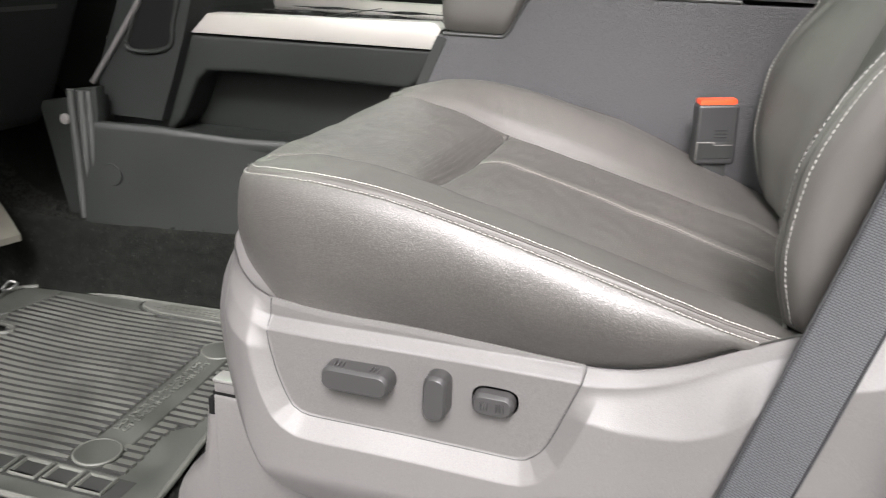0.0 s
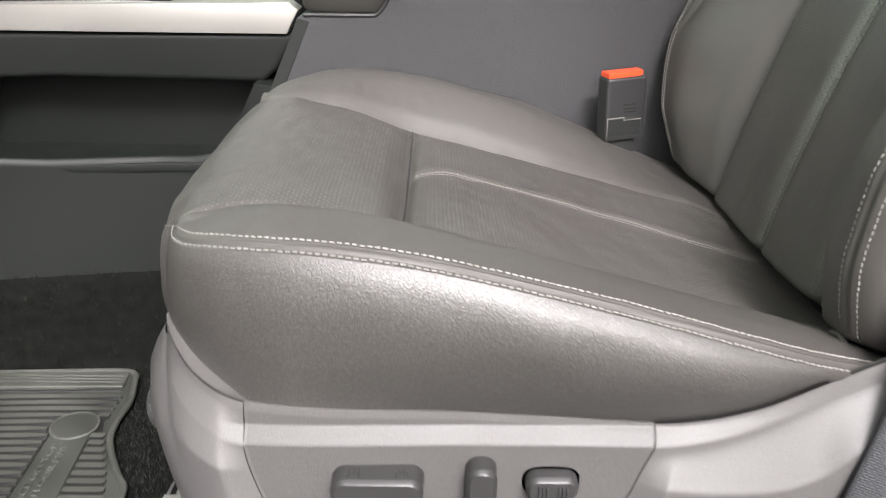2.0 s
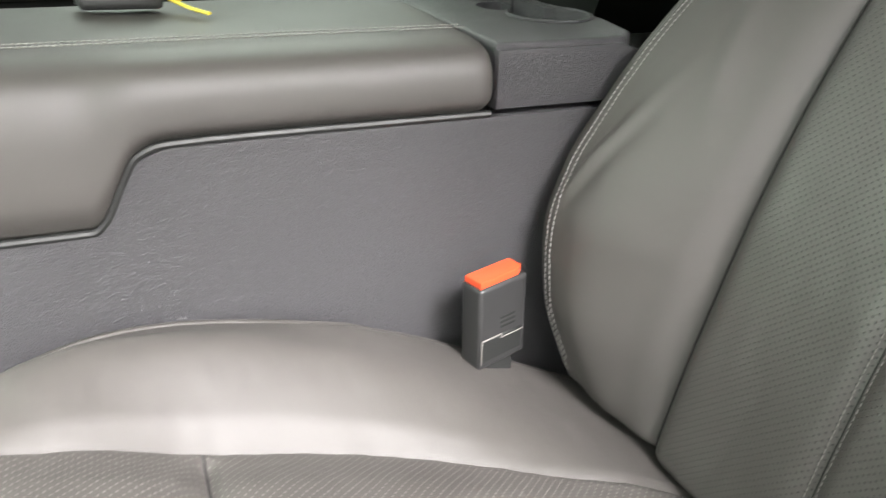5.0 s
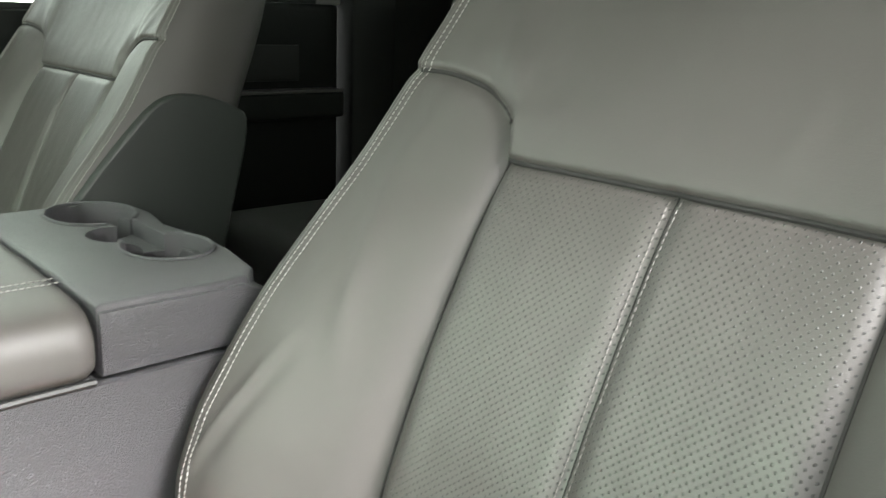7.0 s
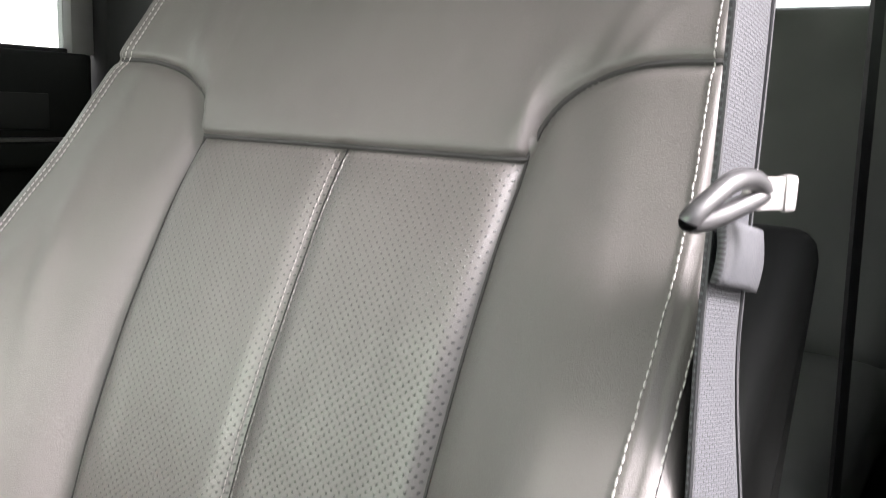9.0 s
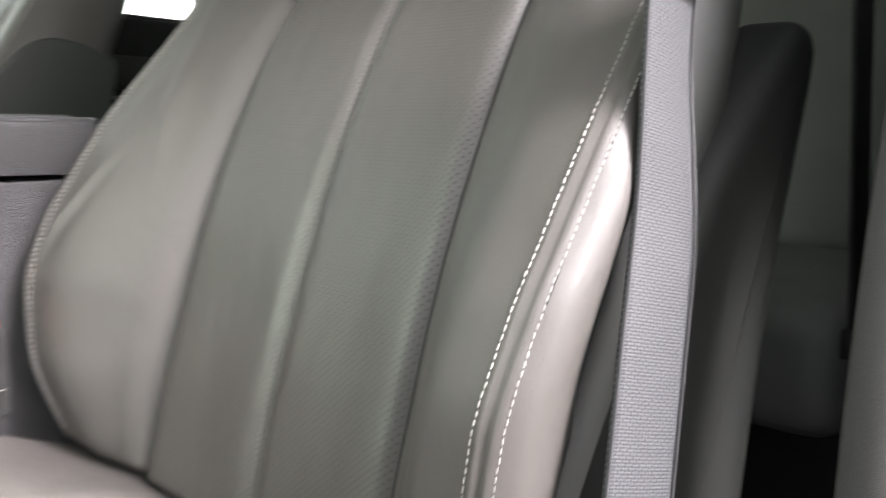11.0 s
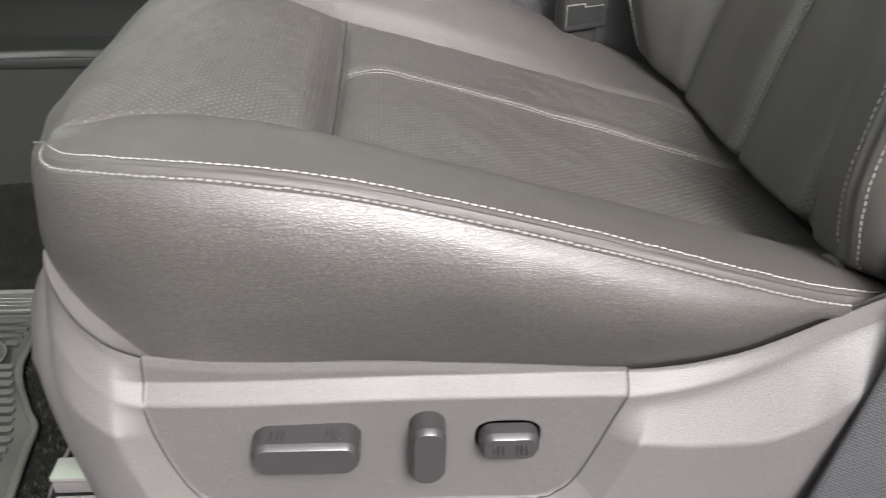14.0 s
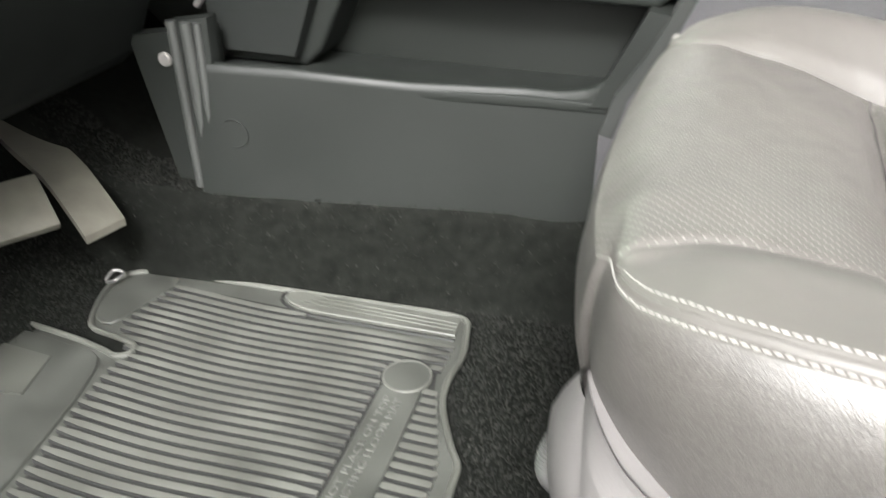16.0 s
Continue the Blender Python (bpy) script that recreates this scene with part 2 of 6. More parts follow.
# ---- mesh helpers ----
def link_mesh(name, verts, faces, mat, parent=None, label="", smooth=True, uvs=None):
    me = bpy.data.meshes.new(name)
    me.from_pydata([tuple(v) for v in verts], [], faces)
    me.materials.append(mat)
    if uvs is not None:
        lay = me.uv_layers.new(name="UVMap")
        for lp in me.loops:
            lay.data[lp.index].uv = uvs[lp.vertex_index]
    if smooth:
        me.polygons.foreach_set("use_smooth", [True] * len(me.polygons))
    me.update()
    ob = new(name, me)
    if parent is not None:
        ob.parent = parent
    if label:
        tagged(ob, label)
    return ob


def part(name, bm, mat, parent=None, label="", smooth=True):
    me = bpy.data.meshes.new(name)
    bmesh.ops.recalc_face_normals(bm, faces=bm.faces)
    bm.to_mesh(me)
    bm.free()
    me.materials.append(mat)
    if smooth:
        me.polygons.foreach_set("use_smooth", [True] * len(me.polygons))
        me.set_sharp_from_angle(angle=radians(40))
    ob = new(name, me)
    if parent is not None:
        ob.parent = parent
    if label:
        tagged(ob, label)
    return ob


def thing(name, label, category, group="", kind=""):
    return tagged(new(name), label, category, group, kind)


def box_bm(lo, hi, bevel=0.004, seg=2, m=None):
    bm = bmesh.new()
    bmesh.ops.create_cube(bm, size=1)
    for v in bm.verts:
        v.co = Vector([lo[k] + (v.co[k] + 0.5) * (hi[k] - lo[k]) for k in range(3)])
    if bevel > 0:
        bmesh.ops.bevel(bm, geom=bm.edges[:], offset=bevel, segments=seg, profile=0.6, affect="EDGES")
    if m is not None:
        bmesh.ops.transform(bm, matrix=m, verts=bm.verts)
    return bm


def prism_bm(outline, axis, lo, hi, bevel=0.003, seg=2):
    """A closed outline of 2D points extruded along an axis ('x', 'y' or 'z')."""
    bm = bmesh.new()

    def at(p, h):
        return {"x": (h, p[0], p[1]), "y": (p[0], h, p[1]), "z": (p[0], p[1], h)}[axis]

    a = [bm.verts.new(at(p, lo)) for p in outline]
    b = [bm.verts.new(at(p, hi)) for p in outline]
    n = len(outline)
    bm.faces.new(a)
    bm.faces.new(b[::-1])
    for i in range(n):
        bm.faces.new((a[i], a[(i + 1) % n], b[(i + 1) % n], b[i]))
    bmesh.ops.recalc_face_normals(bm, faces=bm.faces)
    if bevel > 0:
        rim = [e for e in bm.edges if sum(len(f.verts) > 4 or f.verts[0] is None for f in e.link_faces) == 1]
        bmesh.ops.bevel(bm, geom=rim, offset=bevel, segments=seg, profile=0.6, affect="EDGES")
    return bm


def smooth_loop(pts, n=8, closed=True):
    """Catmull-Rom through the points."""
    pts = [Vector(p) for p in pts]
    k = len(pts)
    out = []
    for i in range(k if closed else k - 1):
        p0 = pts[(i - 1) % k] if closed or i > 0 else pts[0]
        p1, p2 = pts[i], pts[(i + 1) % k]
        p3 = pts[(i + 2) % k] if closed or i + 2 < k else pts[-1]
        for j in range(n):
            t = j / n
            out.append(0.5 * ((2 * p1) + (p2 - p0) * t + (2 * p0 - 5 * p1 + 4 * p2 - p3) * t * t + (3 * p1 - p0 - 3 * p2 + p3) * t ** 3))
    if not closed:
        out.append(pts[-1])
    return out


def tube_bm(path, radius, seg=8, bm=None, cap=True):
    bm = bm or bmesh.new()
    path = [Vector(p) for p in path]
    rings = []
    up = Vector((0, 0, 1))
    for i, p in enumerate(path):
        d = (path[min(i + 1, len(path) - 1)] - path[max(i - 1, 0)]).normalized()
        s = d.cross(up)
        s = s.normalized() if s.length > 1e-4 else Vector((1, 0, 0))
        w = s.cross(d)
        r = radius[i] if isinstance(radius, (list, tuple)) else radius
        rings.append([bm.verts.new(p + (s * math.cos(a) + w * math.sin(a)) * r) for a in (2 * math.pi * k / seg for k in range(seg))])
    for a, b in zip(rings, rings[1:]):
        for k in range(seg):
            bm.faces.new((a[k], a[(k + 1) % seg], b[(k + 1) % seg], b[k]))
    if cap:
        bm.faces.new(rings[0][::-1])
        bm.faces.new(rings[-1])
    return bm


def cyl_bm(centre, radius, height, axis="z", seg=32, bevel=0.0, top_scale=1.0):
    bm = bmesh.new()
    bmesh.ops.create_cone(bm, cap_ends=True, segments=seg, radius1=radius, radius2=radius * top_scale, depth=height)
    turn = {"z": Matrix(), "y": Matrix.Rotation(radians(90), 4, "X"), "x": Matrix.Rotation(radians(90), 4, "Y")}[axis]
    if bevel:
        bmesh.ops.bevel(bm, geom=[e for e in bm.edges if any(len(f.verts) > 4 for f in e.link_faces)], offset=bevel, segments=2, affect="EDGES")
    bmesh.ops.transform(bm, matrix=Matrix.Translation(centre) @ turn, verts=bm.verts)
    return bm


def merge_bm(bms):
    out = bmesh.new()
    for b in bms:
        me = bpy.data.meshes.new("tmp")
        b.to_mesh(me)
        b.free()
        out.from_mesh(me)
        bpy.data.meshes.remove(me)
    return out


def grid_faces(nr, nc):
    return [(i * nc + j, i * nc + j + 1, (i + 1) * nc + j + 1, (i + 1) * nc + j) for i in range(nr - 1) for j in range(nc - 1)]


def arc_len(path):
    d = [0.0]
    for a, b in zip(path, path[1:]):
        d.append(d[-1] + (Vector(b) - Vector(a)).length)
    return d


def even_path(path, step):
    d = arc_len(path)
    n = max(2, int(d[-1] / step))
    arr = np.array([tuple(p) for p in path])
    u = np.linspace(0, d[-1], n)
    return [Vector((np.interp(x, d, arr[:, 0]), np.interp(x, d, arr[:, 1]), np.interp(x, d, arr[:, 2]))) for x in u]


def stitch_line(name, path, parent, step=0.0053, length=0.0041, r=0.00064, normal=(0, -0.5, 0.8)):
    """A row of separate thread stitches laid along a path, all in one mesh."""
    pts = even_path(path, step)
    bm = bmesh.new()
    nv = Vector(normal).normalized()
    rng = random.Random(len(pts))
    for a, b in zip(pts, pts[1:]):
        d = (b - a).normalized()
        s = d.cross(nv).normalized()
        h = s.cross(d)
        c = (a + b) / 2 + s * rng.uniform(-1, 1) * 0.0003
        rings = []
        for t, k in ((-0.5, 0.45), (-0.25, 1.0), (0.25, 1.0), (0.5, 0.45)):
            rings.append([bm.verts.new(c + d * length * t + (s * math.cos(w) + h * math.sin(w)) * r * k) for w in (0.0, 1.57, 3.14, 4.71)])
        for q, w in zip(rings, rings[1:]):
            for k in range(4):
                bm.faces.new((q[k], q[(k + 1) % 4], w[(k + 1) % 4], w[k]))
        bm.faces.new(rings[0][::-1])
        bm.faces.new(rings[-1])
    return tagged(part(name, bm, M["thread"], parent, "row of white thread stitches"), kind="stuff")


def monotone(xs, ys):
    """Smooth interpolation through knots without overshoot."""
    xs, ys = np.asarray(xs, float), np.asarray(ys, float)
    h = np.diff(xs)
    dl = np.diff(ys) / h
    m = np.zeros(len(xs))
    m[0], m[-1] = dl[0], dl[-1]
    for i in range(1, len(xs) - 1):
        if dl[i - 1] * dl[i] > 0:
            w1, w2 = 2 * h[i] + h[i - 1], h[i] + 2 * h[i - 1]
            m[i] = (w1 + w2) / (w1 / dl[i - 1] + w2 / dl[i])

    def f(x):
        x = np.clip(x, xs[0], xs[-1])
        i = np.clip(np.searchsorted(xs, x) - 1, 0, len(xs) - 2)
        t = (x - xs[i]) / h[i]
        return (ys[i] * (1 + 2 * t) * (1 - t) ** 2 + h[i] * m[i] * t * (1 - t) ** 2 + ys[i + 1] * t * t * (3 - 2 * t) + h[i] * m[i + 1] * t * t * (t - 1))

    return f


def smoothstep(a, b, x):
    t = np.clip((x - a) / (b - a), 0, 1)
    return t * t * (3 - 2 * t)


MID = 0.318  # centre plane of the driver's seat

# ======================= driver's seat =======================
seat = thing("driver_seat", "grey leather power driver seat with perforated inserts and white stitching", "car seat")

# lines of the cushion as functions of x: outboard lower stitch, upper stitch, bolster seam, centre seam, inboard seam
LS = [(0.047, 0.098, 0.358), (0.056, 0.062, 0.362), (0.076, 0.034, 0.366), (0.122, 0.006, 0.376), (0.181, -0.008, 0.378), (0.245, -0.014, 0.372), (0.308, -0.017, 0.359), (0.372, -0.018, 0.344), (0.435, -0.018, 0.327), (0.496, -0.014, 0.308), (0.557, -0.003, 0.288), (0.60, 0.013, 0.274), (0.66, 0.05, 0.250)]
ls_y, ls_z = monotone([p[0] for p in LS], [p[1] for p in LS]), monotone([p[0] for p in LS], [p[2] for p in LS])


def eased(f, lo, hi, start, width):
    """The same curve with its small kinks evened out beyond a start."""
    u = np.linspace(lo, hi, 600)
    raw = f(u)
    out = raw.copy()
    for i, x in enumerate(u):
        w = np.exp(-((u - x) / width) ** 2)
        w[np.abs(u - x) > min(x - lo, hi - x) + 1e-6] = 0
        k = float(np.clip((x - start) / 0.05, 0, 1))
        out[i] = raw[i] * (1 - k) + k * (w @ raw) / w.sum()
    return lambda x: np.interp(x, u, out)


ls_y, ls_z = eased(ls_y, 0.047, 0.66, 0.07, 0.035), eased(ls_z, 0.047, 0.66, 0.07, 0.035)
ob_y = monotone([0.03, 0.065, 0.11, 0.172, 0.235, 0.299, 0.361, 0.422, 0.482, 0.543, 0.64], [0.072, 0.102, 0.117, 0.117, 0.107, 0.098, 0.096, 0.104, 0.117, 0.130, 0.145])
ob_z = monotone([0.03, 0.065, 0.11, 0.172, 0.235, 0.299, 0.361, 0.422, 0.482, 0.543, 0.64], [0.345, 0.371, 0.372, 0.366, 0.356, 0.344, 0.328, 0.308, 0.286, 0.266, 0.235])
cs_z = monotone([0.0, 0.05, 0.10, 0.16, 0.205, 0.228, 0.262, 0.31, 0.36, 0.41, 0.46, 0.51, 0.56, 0.64], [0.335, 0.366, 0.374, 0.369, 0.354, 0.334, 0.338, 0.328, 0.315, 0.301, 0.287, 0.272, 0.257, 0.232])
ib_y = monotone([0.03, 0.073, 0.129, 0.183, 0.236, 0.292, 0.348, 0.403, 0.457, 0.509, 0.56, 0.64], [0.52, 0.498, 0.50, 0.506, 0.510, 0.511, 0.507, 0.496, 0.477, 0.457, 0.439, 0.416])
ib_z = monotone([0.0, 0.073, 0.129, 0.183, 0.236, 0.292, 0.348, 0.403, 0.457, 0.509, 0.56, 0.64], [0.34, 0.378, 0.368, 0.350, 0.330, 0.316, 0.303, 0.292, 0.283, 0.275, 0.268, 0.24])
in_crest = monotone([0.0, 0.067, 0.142, 0.23, 0.328, 0.432, 0.566, 0.64], [0.345, 0.383, 0.396, 0.386, 0.360, 0.321, 0.267, 0.245])
FRONT = monotone([-0.02, 0.02, 0.06, 0.098, 0.2, 0.318, 0.436, 0.538, 0.576, 0.616, 0.66], [0.071, 0.061, 0.050, 0.040, 0.024, 0.019, 0.024, 0.040, 0.050, 0.061, 0.071])


def cushion_top(x, y):
    yo, yi = float(ls_y(x)), 2 * MID - float(ls_y(x))
    zo = float(ls_z(x))
    a, b = max(yo + 0.008, float(ob_y(x))), float(ib_y(x))
    b = min(b, yi - 0.008 - 0.042 * float(smoothstep(0.047, 0.075, x)))
    za, zc, zb, zk = float(ob_z(x)), float(cs_z(x)), float(ib_z(x)), float(in_crest(x))
    front = float(1 - smoothstep(0.06, 0.14, x))
    hump = 0.010 * (1 - front)
    w_o, w_i = min(0.022, 0.4 * (a - yo)), min(0.022, 0.3 * (yi - b))
    knots = [(yo, zo), (yo + w_o, zo + 0.18 * w_o), (yo + 0.62 * (a - yo), (zo + za) / 2 + hump), (a - 0.10 * (a - yo), za + 0.45 * ((zo - za) / 2 + hump) * (1 - front)), (a, za), (0.7 * a + 0.3 * MID, zc + 0.35 * (za - zc) + 0.002), (MID, zc), (0.7 * b + 0.3 * MID, zc + 0.35 * (zb - zc) + 0.002), (b, zb), (b + 0.15 * (yi - b), zb + 0.36 * max(0.0, min(zk, zo + 0.03) - zb)), (b + 0.6 * (yi - b), min(zk, zo + 0.03)), (yi - w_i, min(zk, zo) + 0.002), (yi, min(zk, zo) - 0.004)]
    z = float(monotone([k[0] for k in knots], [k[1] for k in knots])(y))
    # stitched-in seams and the pulled-down cross groove
    def dent(d, w, depth):
        return depth * math.exp(-(d / w) ** 2)
    z -= dent(y - a, 0.0035, 0.0035) if x > 0.03 else 0
    z -= dent(y - b, 0.0035, 0.0035)
    inside = float(smoothstep(a, a + 0.02, y) * (1 - smoothstep(b - 0.02, b, y)))
    z -= inside * dent(x - 0.2285, 0.006, 0.010)
    if x > 0.232:
        z -= inside * (dent(y - MID, 0.003, 0.0018) + dent(y - MID, 0.010, 0.0028))
        z += inside * dent(abs(y - MID) - 0.012, 0.008, 0.0012)
    # sewn welt: a shallow valley with two lips between the double stitches
    for edge, s in ((yo, 1), (yi, -1)):
        d = (y - edge) * s
        z += dent(d - 0.0102, 0.0018, 0.0022) - dent(d - 0.0074, 0.0013, 0.0034) - dent(d - 0.0130, 0.0013, 0.0034)
    # faint sag wrinkles
    calm = 0.25 + 0.75 * float(smoothstep(0.02, 0.05, min(y - yo, yi - y)))
    z += calm * (0.0014 * noise.noise(Vector((x * 22, y * 16, 3))) + 0.0007 * noise.noise(Vector((x * 60, y * 45, 9))))
    return z


NR, NC = 170, 190
REAR = 0.655
N1, N2 = 48, 142  # columns that lie on the two bolster seams
vcol = np.concatenate([0.225 * np.linspace(0, 1, N1, endpoint=False) ** 1.6, np.linspace(0.225, 0.775, N2 - N1, endpoint=False), 1 - 0.225 * np.linspace(1, 0, NC - N2) ** 1.6])
gx, gy, gz = np.zeros((NR, NC)), np.zeros((NR, NC)), np.zeros((NR, NC))
for i in range(NR):
    s = (i / (NR - 1)) ** 1.15
    for j in range(NC):
        v = vcol[j]
        y0 = 0.098 + 0.008 * v / 0.225 if j < N1 else (0.106 + (2 * MID - 0.212) * (v - 0.225) / 0.55 if j < N2 else 2 * MID - 0.106 + 0.008 * (v - 0.775) / 0.225)
        xf = float(FRONT(y0))
        x = xf + s * (REAR - xf)
        yo = float(ls_y(x))
        yi, ya = 2 * MID - yo, max(yo + 0.008, float(ob_y(x)))
        yb = min(float(ib_y(x)), yi - 0.008 - 0.042 * float(smoothstep(0.047, 0.075, x)))
        y = yo + (ya - yo) * v / 0.225 if j < N1 else (ya + (yb - ya) * (v - 0.225) / 0.55 if j < N2 else yb + (yi - yb) * (v - 0.775) / 0.225)
        gx[i, j], gy[i, j], gz[i, j] = x, y, cushion_top(x, y)
verts = [(gx[i, j], gy[i, j], gz[i, j]) for i in range(NR) for j in range(NC)]
uv_all = [(gx[i, j], gy[i, j]) for i in range(NR) for j in range(NC)]
sets = {"insert": [], "outer": [], "inner": []}
for f in grid_faces(NR, NC):
    col = f[0] % NC
    sets["outer" if col < N1 else ("inner" if col >= N2 else "insert")].append(f)


def sub_mesh(name, faces, mat, parent, label="", uvs=None):
    used = sorted({k for f in faces for k in f})
    mp = {k: n for n, k in enumerate(used)}
    return link_mesh(name, [verts[k] for k in used], [tuple(mp[k] for k in f) for f in faces], mat, parent, label, True, [uvs[k] for k in used] if uvs else None)


cushion = sub_mesh("cushion", sets["insert"], M["perf"], seat, "perforated leather cushion insert with a cross groove", uv_all)
sub_mesh("outer_bolster", sets["outer"], M["leather_soft"], cushion, "smooth leather side bolster", uv_all)
sub_mesh("inner_bolster", sets["inner"], M["leather_soft"], cushion, "smooth leather side bolster", uv_all)

# top line of the side shield and its offset, which the cushion tucks behind
sh_top = monotone([0.045, 0.077, 0.123, 0.189, 0.266, 0.346, 0.422, 0.455, 0.489, 0.55, 0.614, 0.66, 0.70, 0.74, 0.78], [0.297, 0.270, 0.2545, 0.2495, 0.2475, 0.2435, 0.240, 0.243, 0.252, 0.281, 0.310, 0.328, 0.335, 0.315, 0.24])
sh_wrap = monotone([0.04, 0.05, 0.06, 0.077, 0.1, 0.123, 0.16, 0.3, 0.45, 0.53, 0.60, 0.66, 0.70, 0.74, 0.78], [0.085, 0.05, 0.034, 0.018, 0.006, 0.002, 0.001, 0.004, 0.003, -0.001, 0.001, 0.002, 0.008, 0.028, 0.08])

# side and front panels: the rim swept down with an outward bulge
rim = [(gx[i, 0], gy[i, 0], gz[i, 0]) for i in range(NR - 1, 0, -2)] + [(gx[0, j], gy[0, j], gz[0, j]) for j in range(0, NC, 2)] + [(gx[i, NC - 1], gy[i, NC - 1], gz[i, NC - 1]) for i in range(2, NR, 2)]
rim = np.array(rim)
arc = np.concatenate([[0], np.cumsum(np.linalg.norm(np.diff(rim, axis=0), axis=1))])
even = np.linspace(0, arc[-1], 320)
rim = np.stack([np.interp(even, arc, rim[:, k]) for k in range(3)], 1)
tang = np.gradient(rim[:, :2], axis=0)
nrm = np.stack([-tang[:, 1], tang[:, 0]], 1)
nrm /= np.linalg.norm(nrm, axis=1)[:, None] + 1e-9
if (nrm[len(nrm) // 2] @ np.array([-1.0, 0.0])) < 0:
    nrm = -nrm
for _ in range(6):
    nrm[1:-1] = (nrm[:-2] + nrm[1:-1] + nrm[2:]) / 3
nrm /= np.linalg.norm(nrm, axis=1)[:, None] + 1e-9
LEV = 26
sv, sf = [], []
for k in range(LEV):
    t = k / (LEV - 1)
    for n, p in enumerate(rim):
        fr = max(0.0, -nrm[n, 0])  # 1 where the panel faces forward
        zb = 0.205
        f3 = fr ** 5
        dn = (p[2] - zb) * t
        dt = max(0.014, p[2] - float(sh_top(p[0])))
        side_y = p[1] if nrm[n, 1] < 0 else 2 * MID - p[1]
        tuck = min(0.05, max(0.004 - 0.016 * float(smoothstep(0.50, 0.58, p[0])), float(sh_wrap(p[0])) + 0.003 - side_y))
        bulge = 0.0125 * (1 - fr) * float(1 - smoothstep(0.42, 0.56, p[0])) * math.sin(math.pi * min(1.0, dn / dt) ** 0.62) + 0.006 * fr * math.sin(math.pi * t ** 0.6) - tuck * min(1.4, dn / dt) ** 2.6 * (1 - f3) + f3 * (0.007 * float(smoothstep(0, 0.45, t)) - 0.02 * t * t)
        q = (p[0] + nrm[n, 0] * bulge, p[1] + nrm[n, 1] * bulge, p[2] + (zb - p[2]) * t)
        w = 0.0012 * noise.noise(Vector((q[0] * 18, q[2] * 25, q[1] * 18)))
        sv.append((q[0] + nrm[n, 0] * w, q[1] + nrm[n, 1] * w, q[2]))
sf = grid_faces(LEV, len(rim))
side = link_mesh("side_panel", sv, sf, M["leather"], cushion, "grained leather boxing round the cushion", True)


low = [Vector((x, float(ls_y(x)) + 0.0022, cushion_top(x, float(ls_y(x)) + 0.0022) + 0.0006)) for x in np.linspace(0.0475, 0.60, 160)]
stitch_line("stitching", low, cushion, normal=(-0.2, -0.8, 0.5))
upp = [Vector((x, float(ls_y(x)) + 0.018, cushion_top(x, float(ls_y(x)) + 0.018) + 0.0006)) for x in np.linspace(0.058, 0.60, 160)]
stitch_line("stitching", upp, cushion, normal=(0, -0.3, 0.9))
for inset in (0.0074, 0.0130):
    part("welt_seam", tube_bm([Vector((x, float(ls_y(x)) + inset, cushion_top(x, float(ls_y(x)) + inset) + 0.0001)) for x in np.linspace(0.056, 0.61, 160)], 0.0008, 6), M["seam"], cushion, "dark sewn seam")
lowi = [Vector((p.x, 2 * MID - p.y, p.z)) for p in low[:13]]
stitch_line("stitching", lowi, cushion, normal=(-0.2, 0.8, 0.5))
uppi = [Vector((p.x, 2 * MID - p.y, cushion_top(p.x, 2 * MID - p.y) + 0.0006)) for p in upp[:13]]
stitch_line("stitching", uppi, cushion, normal=(0, 0.3, 0.9))

# ---- backrest ----
pc = monotone([0.15, 0.2, 0.25, 0.35, 0.45, 0.55, 0.65, 0.72, 0.8, 0.9, 1.0, 1.06], [0.585, 0.592, 0.603, 0.627, 0.658, 0.696, 0.745, 0.787, 0.83, 0.885, 0.935, 0.965])
pbl = monotone([0.15, 0.25, 0.29, 0.36, 0.42, 0.48, 0.53, 0.59, 0.64, 0.69, 0.8, 0.9, 1.0, 1.06], [0.615, 0.598, 0.582, 0.567, 0.571, 0.592, 0.622, 0.662, 0.702, 0.742, 0.812, 0.872, 0.93, 0.962])
half = monotone([0.15, 0.25, 0.3, 0.36, 0.42, 0.5, 0.58, 0.65, 0.72, 0.8, 0.9, 1.0, 1.06], [0.22, 0.258, 0.272, 0.281, 0.287, 0.294, 0.296, 0.293, 0.286, 0.276, 0.264, 0.235, 0.19])
SEAM_O, SEAM_I = 0.150, 0.157  # bolster seams, outboard and inboard
half_in = monotone([0.15, 0.3, 0.36, 0.42, 0.5, 0.58, 0.66, 0.75, 0.85, 1.06], [0.0, 0.014, 0.028, 0.036, 0.034, 0.028, 0.021, 0.012, 0.004, 0.0])


def reach(side, z):
    return float(half(z)) + (float(half_in(z)) if side > 0 else 0.0)

ZJ = 0.714


def seam_at(dy):
    return SEAM_I if dy > 0 else SEAM_O


def yoke_z(dy):
    """Height of the seam under the shoulder yoke, by distance from the centre plane."""
    d, sm = abs(dy), seam_at(dy)
    if d < sm:
        return ZJ
    t = min(1.0, (d - sm) / 0.105)
    return ZJ + 0.062 * math.sqrt(max(0.0, 1 - (1 - t) ** 2.4))


back_rear = monotone([0.17, 0.4, 0.53, 0.68, 0.81, 0.88, 1.055], [0.77, 0.812, 0.84, 0.892, 0.945, 0.965, 0.99])


